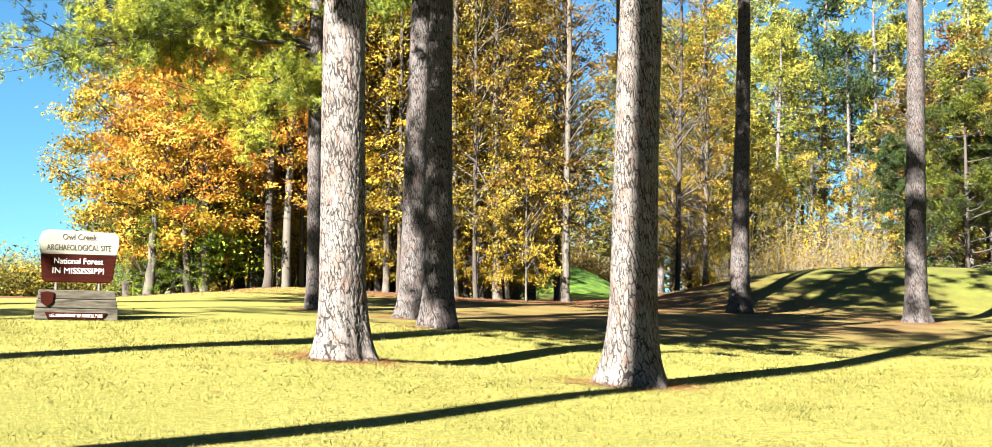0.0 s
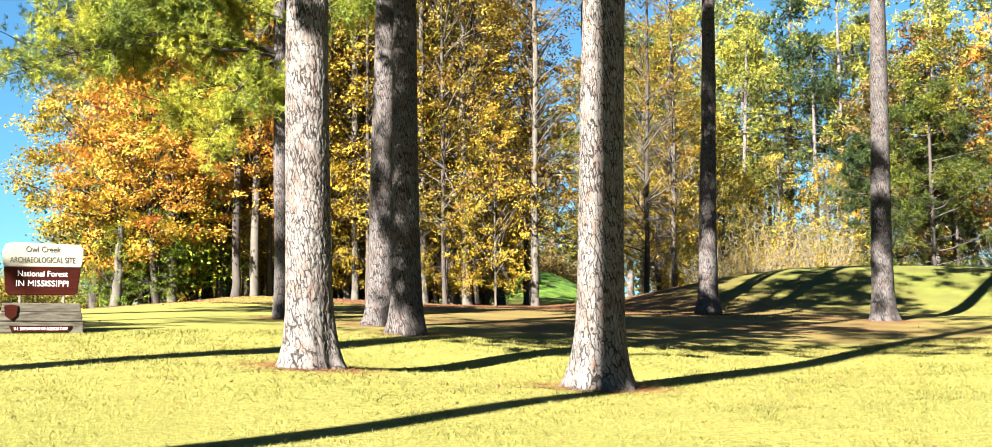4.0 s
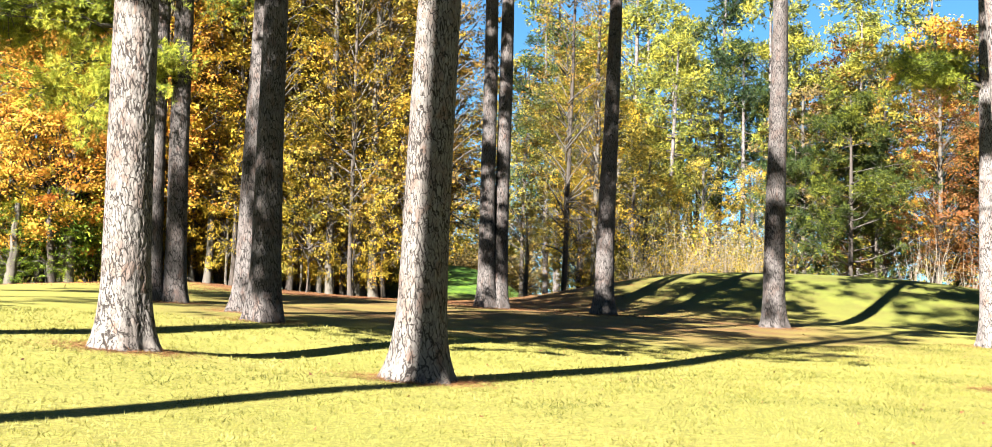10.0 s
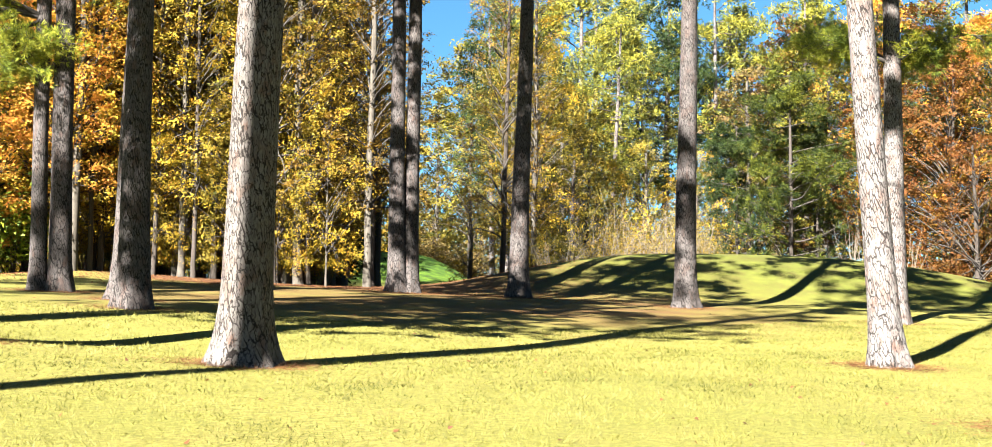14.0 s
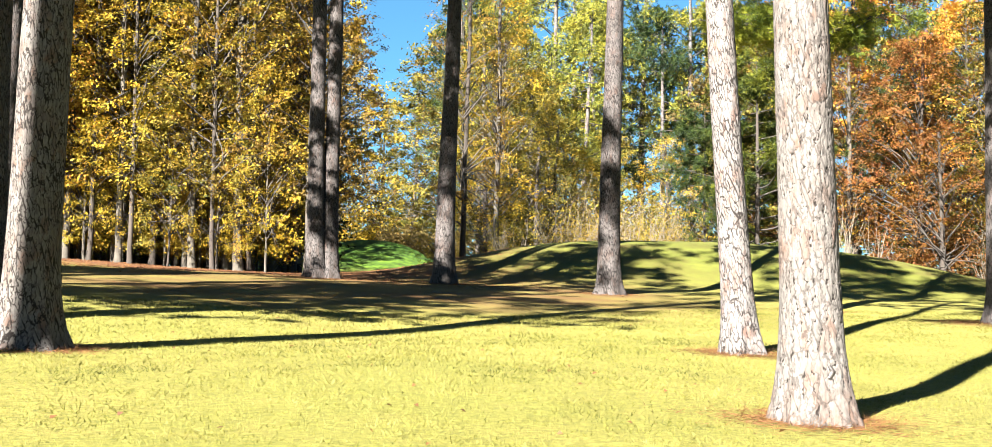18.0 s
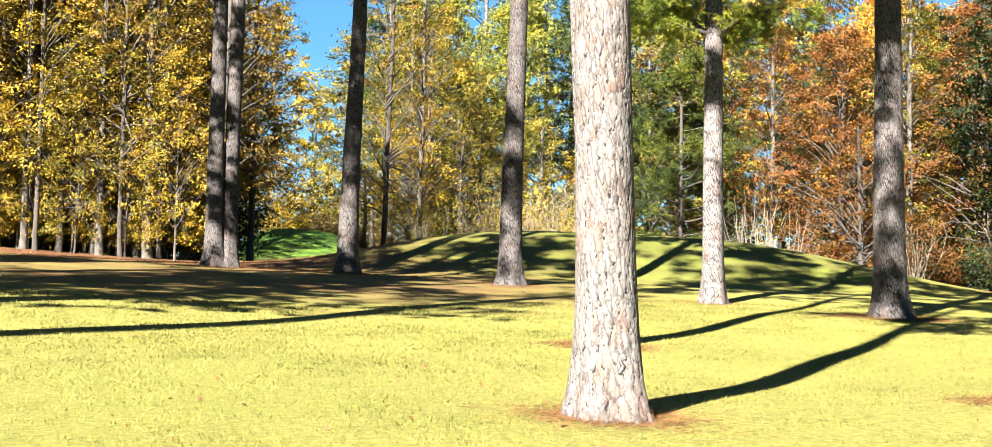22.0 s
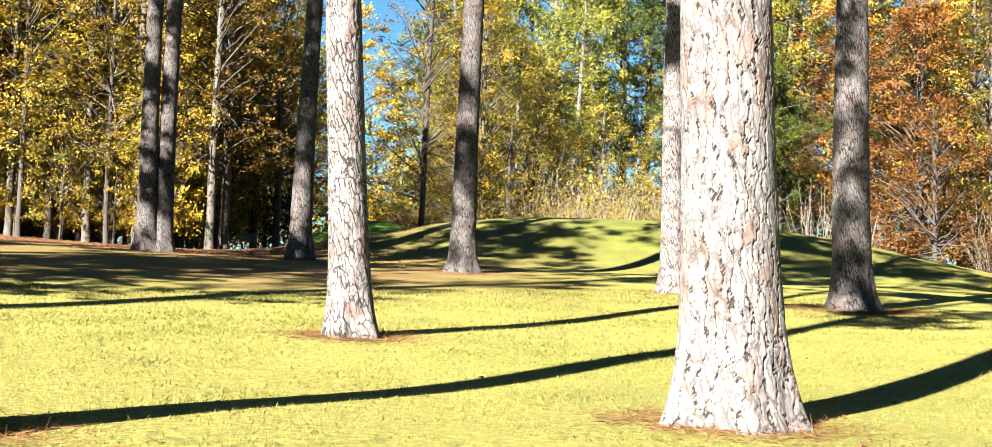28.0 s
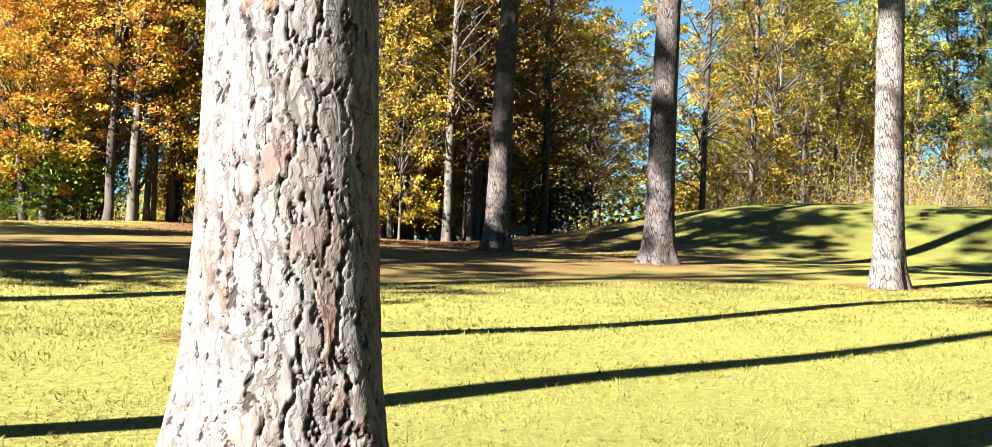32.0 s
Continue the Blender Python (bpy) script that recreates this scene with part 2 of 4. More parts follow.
# lawn: mown, half dormant, with leaf litter and pine straw where they lie
M_GRASS, _n, _l, _b, _o = node_mat("lawn")
_fine = tex_noise(_n, _l, 13, 9, 0.86)
_mid = tex_noise(_n, _l, 2.3, 5, 0.6)
_wide = tex_noise(_n, _l, 0.22, 3, 0.5)
_c = ramp(_n, _l, _fine, [(0.32, (0.0164, 0.0171, 0.0028)), (0.45, (0.0652, 0.0602, 0.0096)), (0.55, (0.1185, 0.1085, 0.0242)), (0.70, (0.1742, 0.1550, 0.0450))])
_c = mixc(_n, _l, _c, (0.0640, 0.0698, 0.0100), ramp(_n, _l, _wide, [(0.42, (0, 0, 0)), (0.62, (0.360, 0.360, 0.504))]))
_c = mixc(_n, _l, _c, (0.1134, 0.0908, 0.0263), ramp(_n, _l, _mid, [(0.5, (0, 0, 0)), (0.75, (0.330, 0.330, 0.462))]))
_lit = ramp(_n, _l, tex_noise(_n, _l, 24, 6, 0.75), [(0.3, (0.0120, 0.0050, 0.0028)), (0.5, (0.0480, 0.0195, 0.0074)), (0.72, (0.1050, 0.0540, 0.0185))])
_c = mixc(_n, _l, _c, _lit, attr(_n, "litter"))
_gr = ramp(_n, _l, tex_noise(_n, _l, 0.9, 9, 0.8), [(0.34, (0.0030, 0.0110, 0.0008)), (0.5, (0.0185, 0.0490, 0.0022)), (0.66, (0.0560, 0.0960, 0.0050))])
_c = mixc(_n, _l, _c, _gr, attr(_n, "lush"))
_l.new(_c, _b.inputs["Base Color"])
_b.inputs["Roughness"].default_value, _b.inputs["Specular IOR Level"].default_value = 0.9, 0.15
bump(_n, _l, _b, _fine, 0.9, 0.03)

M_BLADE = leaf_mat("grass_blades", [(0.0, (0.0227, 0.0267, 0.0040)), (0.3, (0.0612, 0.0588, 0.0091)), (0.65, (0.1225, 0.1145, 0.0265)), (1.0, (0.1823, 0.1600, 0.0500))], 0.5, 0.6)
M_STRAW = leaf_mat("pine_straw", [(0.0, (0.0315, 0.0131, 0.0053)), (0.4, (0.0740, 0.0315, 0.0121)), (0.75, (0.1113, 0.0557, 0.0210)), (1.0, (0.1376, 0.0819, 0.0347))], 1.5, 0.7)
M_DEAD = leaf_mat("fallen_leaves", [(0.0, (0.0263, 0.0105, 0.0053)), (0.4, (0.0662, 0.0263, 0.0105)), (0.75, (0.1008, 0.0478, 0.0184)), (1.0, (0.1323, 0.0872, 0.0263))], 1.5, 0.7)


# ---- geometry helpers ----
def mesh_np(name, V, F, mat, attrs=()):
    V, F = np.asarray(V, np.float32), np.asarray(F, np.int32)
    me = bpy.data.meshes.new(name)
    k = F.shape[1]
    me.vertices.add(len(V))
    me.vertices.foreach_set("co", V.ravel())
    me.loops.add(F.size)
    me.loops.foreach_set("vertex_index", F.ravel())
    me.polygons.add(len(F))
    me.polygons.foreach_set("loop_start", np.arange(len(F), dtype=np.int32) * k)
    me.update(calc_edges=True)
    for an, av in attrs:
        a = me.attributes.new(an, "FLOAT", "POINT")
        a.data.foreach_set("value", np.asarray(av, np.float32))
    me.materials.append(mat)
    return me


def smooth(me):
    me.polygons.foreach_set("use_smooth", np.ones(len(me.polygons), bool))
    return me


def put(name, me, parent=None, label="", m=None):
    ob = new(name, me)
    if parent:
        ob.parent = parent
    if m is not None:
        ob.matrix_basis = m
    if label:
        tagged(ob, label)
    if parent and name in ("limb_framework", "branch_framework", "woody_frame", "crown", "foliage", "needle_spray"):
        tagged(ob, kind="stuff")
    return ob


def part(name, bm, material, parent, label=""):
    me = bpy.data.meshes.new(name)
    bm.to_mesh(me)
    bm.free()
    me.materials.append(material)
    return put(name, me, parent, label)


def empty(name, x, y, z, rz=0.0):
    ob = new(name)
    ob.empty_display_size = 0.2
    ob.matrix_basis = pose(x, y, z, 0, 0, rz)
    return ob


def sstep(a, b, v):
    t = np.clip((v - a) / (b - a), 0, 1)
    return t * t * (3 - 2 * t)


# ---- lie of the land ----
def land(x, y):
    x, y = np.asarray(x, float), np.asarray(y, float)
    ye = np.where(y < 45, y, 45 + (y - 45) * 0.52)
    ye = np.where(y > 130, 45 + 85 * 0.52 + (1 - np.exp(-(y - 130) / 60.0)) * 12, ye)
    ye = np.where(y < -10, -10 - (1 - np.exp((y + 10) / 60.0)) * 20, ye)
    xe = 45 * np.tanh(x / 45.0)
    z = -0.18 - 0.027 * xe + 0.0771 * ye
    # long low mound behind the pines
    d = ((x - 18.6) / np.where(x < 18.6, 10.7, 14.1)) ** 2
    e = ((y - 59.1) / 7.0) ** 2
    z = z + 1.95 * np.exp(-(d ** 1.6) - e ** 1.3) + 0.35 * np.exp(-((x - 26.0) / 15.0) ** 2 - ((y - 60.0) / 4.0) ** 2)
    # far mound with lush grass
    z = z + 3.9 * np.exp(-(((x - 4.6) / 6.6) ** 2) ** 1.3 - ((y - 121) / 10.0) ** 2)
    # the wood's floor lies a little higher
    z = z + 0.45 * np.exp(-((x + 11) / 9.0) ** 2 - ((y - 62) / 10.0) ** 2)
    # and falls away past the sign
    z = z - 0.75 * sstep(8.5, 16.0, -x) * sstep(32.0, 50.0, y)
    # soft unevenness of the lawn
    z = z + 0.03 * np.sin(x * 0.35 + 0.7) * np.cos(y * 0.3)
    for tx, ty, s, r in RISES:
        z = z + s * np.exp(-((x - tx) ** 2 + (y - ty) ** 2) / (r * r))
    return z


# pines on the lawn: name, x, y, diameter low, diameter high, lean x and y per metre
PINES = {
    "A": (-2.27, 19.65, 0.66, 0.60, -0.012, -0.011),
    "B1": (-2.0, 31.1, 0.60, 0.50, 0.012, 0.0),
    "B2": (-1.25, 27.99, 0.62, 0.50, -0.008, 0.000),
    "B0a": (-4.68, 34.2, 0.40, 0.35, -0.02, 0.0),
    "B0b": (-4.18, 34.3, 0.54, 0.46, -0.02, 0.0),
    "C": (1.88, 19.00, 0.68, 0.58, 0.023, -0.000),
    "D": (8.11, 45.43, 0.66, 0.50, 0.021, -0.001),
    "E": (12.97, 41.89, 0.68, 0.56, 0.014, -0.004),
    "F": (4.06, 43.51, 0.55, 0.46, -0.010, 0.000),
    "Fb": (4.50, 43.66, 0.50, 0.44, 0.000, 0.000),
}
PINES.update({
    "G": (11.83, 21.96, 0.50, 0.42, -0.058, 0.026),
    "H": (10.17, 13.14, 0.54, 0.45, -0.024, 0.015),
    "I": (18.05, 37.56, 0.60, 0.49, -0.009, -0.004),
    "J": (20.84, 32.25, 0.76, 0.62, -0.010, -0.001),
    "K": (15.12, 14.92, 0.66, 0.59, -0.027, 0.007),
    # unseen, off to the side and behind the camera; set so their shadows cross the lawn
    "Z1": (-7.15, 4.18, 0.6, 0.52, 0.0, 0.0),
    "Z2": (-14.11, 6.87, 0.6, 0.52, 0.0, 0.0),
    "Z3": (-8.81, 14.66, 0.6, 0.5, 0.01, 0.0),
    # these three are added out of sight to shade the sign, trunks and lawn
    "Z5": (-15.0, 27.0, 0.6, 0.5, 0.0, 0.0),
    "Z4": (-22.3, 9.4, 0.5, 0.4, 0.0, 0.0),
    "Z6": (-22.2, 6.2, 0.5, 0.4, 0.0, 0.0),
})
RISES = [(-2.3, 19.8, 0.08, 3.0), (-1.2, 27.8, 0.07, 4.5), (1.9, 19, -0.12, 3.5), (8.1, 45.4, -0.07, 4.5), (13, 41.9, -0.0, 4.5), (4.3, 43.6, -0.0, 4.5), (11.8, 22, 0.04, 4), (10.2, 13.1, 0.01, 4), (18, 37.5, -0.13, 4.5), (20.8, 32.3, 0.04, 4.5), (15.1, 14.9, 0.16, 3), (17.6, 9.3, -0.12, 4), (-0.5, 13.5, -0.1, 4), (7, 26, -0.25, 5), (18.5, 20.5, -0.09, 4.5), (13.2, 17.6, -0.17, 3.5), (15, 27.5, -0.11, 4.5), (5, 21.5, -0.1, 4), (16.5, 24.5, -0.06, 4), (11, 33, -0.13, 5), (19, 27, 0.03, 4.5), (1, 24, -0.08, 3.5), (-0.5, 22, -0.17, 2.5)]

# ---- ground: one sheet to the horizon ----
def axis(lo, hi, step, far):
    a = list(np.arange(lo, hi, step))
    s, v = step, hi
    up = []
    while v < far:
        up.append(v)
        s *= 1.18
        v += s
    s, v = step, lo - step
    dn = []
    while v > -far:
        dn.append(v)
        s *= 1.18
        v -= s
    return np.array(dn[::-1] + a + up)


gx, gy = axis(-14, 34, 0.30, 1500), axis(3, 66, 0.30, 1500)
GX, GY = np.meshgrid(gx, gy)
GZ = land(GX, GY)
nx, ny = len(gx), len(gy)
ii = (np.arange(ny - 1)[:, None] * nx + np.arange(nx - 1)[None, :]).ravel()
gf = np.stack([ii, ii + 1, ii + 1 + nx, ii + nx], 1)
wob = 0.5 * np.sin(GX * 1.7 + 1.3 * np.sin(GY * 1.1)) + 0.5 * np.sin(GY * 2.1 + GX * 0.6)
litter = sstep(46.5, 52.0, GY + 1.2 * wob - 10 * sstep(4.0, 9.5, -GX)) * (1 - sstep(8.5, 12.0, GX + wob))
litter = np.maximum(litter, 0.75 * np.exp(-((GX - 11.0) / 4.0) ** 2 - ((GY - 50.5) / 3.5) ** 2))
litter = np.maximum(litter, sstep(33, 37, GX + wob) * sstep(30, 50, GY))
litter = np.maximum(litter, sstep(70, 76, GY + wob) * (1 - sstep(100, 106, GY)))
litter = np.maximum(litter, 0.55 * sstep(38.0, 44.0, GY + wob) * (1 - sstep(5.0, 9.0, GX + wob)) * sstep(-4, 0, GX + wob))
thin = 0.5 + 0.5 * np.sin(GX * 0.9 + 2 * np.sin(GY * 0.5)) * np.sin(GY * 1.4 + np.sin(GX * 0.7))
litter = np.maximum(litter, (0.42 + 0.45 * thin) * sstep(25, 34, GY + 2 * wob - 0.2 * GX) * (1 - sstep(56, 61, GY)) * (1 - sstep(12, 19, GX + wob)) * sstep(-6, -1, GX))
litter = np.maximum(litter, (0.46 + 0.22 * thin) * np.exp(-(((GX - 21) / 13.0) ** 2) ** 2 - ((GY - 57) / 7.0) ** 2))
litter = np.maximum(litter, (0.55 + 0.3 * thin) * np.exp(-(((GX - 13) / 7.5) ** 2) ** 2 - ((GY - 55) / 8.0) ** 2))
for p in PINES.values():
    r = np.hypot(GX - p[0], GY - p[1] + 0.1) + 0.12 * wob
    litter = np.maximum(litter, (0.5 if p[2] < 0.7 else 0.9) * (1 - sstep(0.36 if p[2] < 0.7 else 0.8, 0.66 if p[2] < 0.7 else 1.8, r)))
lush = np.exp(-((((GX - 5.0) / 9.5) ** 2) ** 2) - (((GY - 118) / 14.0) ** 2) ** 2)
lush = np.maximum(lush, 0.45 * np.exp(-(((GX - 20) / 12.5) ** 2) ** 2 - (((GY - 58) / 9.0) ** 2) ** 2))
ground = put("ground", smooth(mesh_np("ground", np.stack([GX, GY, GZ], -1).reshape(-1, 3), gf, M_GRASS,
             [("litter", litter.ravel()), ("lush", lush.ravel())])))
tagged(ground, "sunlit yellow-green mown lawn rising into low mounds, leaf litter under the trees", "lawn", kind="structure")


# ---- trees ----


def cells(u, v, per, seed):
    """Cellular pattern on a wrapped strip: distance to the cell border (upright borders wide, level ones thin), and a value for each cell."""
    iu, iv = np.floor(u).astype(int), np.floor(v).astype(int)
    d1, d2, val = np.full(u.shape, 9.0), np.full(u.shape, 9.0), np.zeros(u.shape)
    ax, ay, bx, by = (np.zeros(u.shape) for _ in range(4))
    for a in (-1, 0, 1):
        for b in (-1, 0, 1):
            cu, cv = iu + a, iv + b
            h = np.mod((np.mod(cu, per) * 7349 + cv * 9151 + seed * 3571) * 1103515245 + 12345, 2 ** 31)
            h2 = np.mod(h * 22695477 + 1, 2 ** 31)
            h3 = np.mod(h2 * 1664525 + 1013904223, 2 ** 31)
            px, py = cu + 0.26 + 0.48 * (h / 2 ** 31), cv + 0.05 + 0.9 * (h2 / 2 ** 31)
            d = np.hypot(u - px, v - py)
            near = d < d1
            second = ~near & (d < d2)
            bx, by = np.where(near, ax, np.where(second, px, bx)), np.where(near, ay, np.where(second, py, by))
            d2 = np.where(near, d1, np.minimum(d2, d))
            val = np.where(near, h3 / 2 ** 31, val)
            ax, ay = np.where(near, px, ax), np.where(near, py, ay)
            d1 = np.where(near, d, d1)
    level = np.abs(by - ay) / (np.abs(by - ay) + np.abs(bx - ax) + 1e-6)
    return (d2 - d1) * (1 + 2.2 * level ** 2), val


def plates(u, z, high, aspect, per, seed, wave):
    """Bark plates in wandering upright columns: distance to the nearest fissure, in half columns, and a value for each plate."""
    def hashed(a, b):
        h = np.mod((np.mod(a, per) * 7349 + b * 9151 + seed * 3571) * 1103515245 + 12345, 2 ** 31)
        return np.mod(h * 22695477 + 1, 2 ** 31) / 2 ** 31
    col = np.floor(u).astype(int)
    fu = u - col
    v = z / (high * (0.6 + 0.9 * hashed(col, 3))) + 9 * hashed(col, 11) + 0.22 * wave + 0.5 * (fu - 0.5) * (hashed(col, 5) - 0.5)
    row = np.floor(v).astype(int)
    fv = v - row
    side = 1.0 + 0.9 * hashed(col, row) * (fu > 0.5) + 0.9 * hashed(col - 1, row) * (fu <= 0.5)
    e = np.minimum(2 * np.minimum(fu, 1 - fu) * side, 2 * np.minimum(fv, 1 - fv) * aspect * (1.2 + 1.5 * hashed(row, col)))
    return e, hashed(col + 17, row + 29)


def ripple(TH, Z, seed, f0, n=7, gain=0.72):
    """Uneven sum of waves that closes round the trunk."""
    r = np.random.default_rng(seed)
    out, a, f = np.zeros(TH.shape), 1.0, f0
    for _ in range(n):
        k = int(round(f * r.uniform(0.4, 1.0)))
        out += a * np.sin(k * TH + f * r.uniform(0.6, 1.6) * Z * 1.1 * r.choice((-1, 1)) + r.uniform(0, 6.3))
        a *= gain
        f *= 1.7
    return out


def pine_trunk(d0, d1, lx, ly, top, fine, seed, flare=0.45, high=7.0, bark=None):
    """A tapered pine trunk with flaking bark plates. fine: the grid's step, up to the height high."""
    nseg = int(max(20, min(330, math.pi * d0 / fine)))
    zs, z, s = [], -0.35, fine * 1.45
    while z < top:
        zs.append(z)
        if z > high:
            s = min(s * 1.22, 0.8)
        z += s
    zs = np.array(zs + [top])
    th = np.linspace(0, 2 * math.pi, nseg, endpoint=False)
    TH, Z = np.meshgrid(th, zs)
    rad = 0.5 * np.where(Z < 7, d0 + (d1 - d0) * Z / 6.0, d1 - (d1 * 0.72) * (Z - 7) / (top - 7))
    lobes = 1 + 0.28 * np.sin(TH * 5 + seed) + 0.2 * np.sin(TH * 3 + 2 * seed) + 0.10 * np.sin(TH * 11 + seed)
    rad = rad * (1 + flare * np.exp(-np.maximum(Z, -0.2) / 0.44) * lobes)
    rad = rad * (1 + 0.02 * np.sin(TH * 2 + Z * 0.5 + seed) + 0.015 * np.sin(TH * 3 - Z * 0.8))
    w1, w2 = ripple(TH, Z, seed, 5), ripple(TH, Z, seed + 1, 6)
    per = max(6, int(round(math.pi * d0 / (0.098 if fine < 0.01 else 0.088 if d0 > 0.6 else 0.066))))
    e1, v1 = plates(TH / (2 * math.pi) * per + 0.27 * w1, Z, 0.21, 2.4, per, seed, w2)
    e2, v2 = cells(TH / (2 * math.pi) * per * 2 + 0.35 * w1, Z / 0.10 + 0.4 * w2, per * 2, seed + 5)
    wide = (0.62 if fine < 0.015 else 1.0) * (0.22 + 0.25 * np.clip(0.5 + 0.4 * ripple(TH, Z, seed + 2, 4, 4), 0, 1))
    crack = 1 - sstep(0.7 * wide, wide, e1)
    crack2 = (1 - sstep(0.0, 0.16, e2)) * sstep(0.3, 0.5, v2)
    depth = 0.0105 * (d0 / 0.6)
    flake = v1 + 0.35 * v2
    rad = rad + depth * (0.45 * flake + 0.04 * ripple(TH, Z, seed + 3, 30, 4)) - depth * (1.15 * crack + 0.20 * crack2 * (1 - crack))
    cx, cy = lx * Z + 0.03 * np.sin(np.maximum(Z - 4, 0) * 0.3), ly * Z
    V = np.stack([cx - rad * np.sin(TH), cy + rad * np.cos(TH), Z], -1).reshape(-1, 3)
    n = len(zs)
    a = np.arange(n - 1)[:, None] * nseg
    b = np.arange(nseg)[None, :]
    F = np.stack([a + b, a + (b + 1) % nseg, a + nseg + (b + 1) % nseg, a + nseg + b], -1).reshape(-1, 4)
    tint = np.clip((v1 - 0.6) * 2.2, 0, 0.8) * (0.3 + 0.7 * v2)
    cr = np.clip(crack * 0.25, 0, 1)
    return smooth(mesh_np("trunk", V, F, bark or M_PINE, [("crack", cr.ravel()), ("tint", tint.ravel()), ("edge", (e1 if fine < 0.015 else e1 + 1).ravel()), ("fissured", np.full(TH.size, 0.55 if fine < 0.015 else 1.0)), ("bu", (TH * d0 / 2 + seed).ravel()), ("bv", Z.ravel())]))


class Soup:
    """Gathers tubes and leaves into one mesh each."""
    def __init__(self):
        self.v, self.f, self.n = [], [], 0

    def tube(self, pts, radii, k=6):
        pts = np.asarray(pts, float)
        m = len(pts)
        tan = np.gradient(pts, axis=0)
        tan /= np.linalg.norm(tan, axis=1)[:, None] + 1e-9
        ref = np.array([0.31, 0.95, 0.05]) if abs(tan[0][2]) > 0.8 else np.array([0.0, 0.0, 1.0])
        s = np.cross(tan, ref)
        s /= np.linalg.norm(s, axis=1)[:, None] + 1e-9
        w = np.cross(s, tan)
        th = np.linspace(0, 2 * math.pi, k, endpoint=False)
        ring = np.cos(th)[None, :, None] * s[:, None, :] + np.sin(th)[None, :, None] * w[:, None, :]
        V = pts[:, None, :] + ring * np.asarray(radii)[:, None, None]
        a = np.arange(m - 1)[:, None] * k
        b = np.arange(k)[None, :]
        F = np.stack([a + b, a + (b + 1) % k, a + k + (b + 1) % k, a + k + b], -1).reshape(-1, 4) + self.n
        self.v.append(V.reshape(-1, 3))
        self.f.append(F)
        self.n += m * k

    def leaves(self, c, size, r, up=0.22, long=1.6, lay=None):
        """Small bent leaves at the points c."""
        c = np.asarray(c)
        m = len(c)
        if not m:
            return
        nrm = r.normal(size=(m, 3))
        nrm[:, 2] = np.abs(nrm[:, 2]) + up
        nrm[:, 1] -= up * 0.5
        if lay is not None:
            nrm = nrm * 0.6 + lay
        nrm /= np.linalg.norm(nrm, axis=1)[:, None]
        a = np.cross(nrm, r.normal(size=(m, 3)))
        a /= np.linalg.norm(a, axis=1)[:, None] + 1e-9
        b = np.cross(nrm, a)
        s = size * r.uniform(0.6, 1.35, m)[:, None]
        bend = nrm * s * r.uniform(-0.25, 0.1, m)[:, None]
        V = np.stack([c - a * s * 0.5 * long + bend, c + b * s * 0.42, c + a * s * 0.3 * long - b * s * 0.42 + bend], 1)
        self.v.append(V.reshape(-1, 3))
        self.f.append(np.arange(3 * m).reshape(m, 3) + self.n)
        self.n += 3 * m

    def needles(self, c, length, r, per=12, d=None, width=0.011):
        """Tufts of long needles round the points c."""
        c = np.repeat(np.asarray(c), per, 0)
        m = len(c)
        if not m:
            return
        a = r.normal(size=(m, 3))
        if d is not None:
            a = a * 0.75 + np.repeat(np.asarray(d), per, 0) * 0.9
        a[:, 2] += 0.15
        a /= np.linalg.norm(a, axis=1)[:, None] + 1e-9
        b = np.cross(a, r.normal(size=(m, 3)))
        b /= np.linalg.norm(b, axis=1)[:, None] + 1e-9
        L = length * r.uniform(0.6, 1.2, m)[:, None]
        w = width * r.uniform(0.7, 1.4, m)[:, None]
        V = np.stack([c - b * w * 0.4, c + a * L * 0.5 - b * w, c + a * L, c + a * L * 0.5 + b * w], 1)
        self.v.append(V.reshape(-1, 3))
        self.f.append(np.arange(4 * m).reshape(m, 4) + self.n)
        self.n += 4 * m

    def mesh(self, name, mat):
        V, F = np.concatenate(self.v), np.concatenate(self.f)
        return mesh_np(name, V, F, mat)


def curve_pts(p, q, sag, n, r, wig=0.06):
    t = np.linspace(0, 1, n)[:, None]
    p, q = np.asarray(p, float), np.asarray(q, float)
    L = np.linalg.norm(q - p)
    pts = p + (q - p) * t + np.array([0, 0, 1.0]) * sag * np.sin(t * math.pi)
    j = r.normal(size=(n, 3)) * wig * L / n
    j[0] = 0
    return pts + np.cumsum(j, 0)


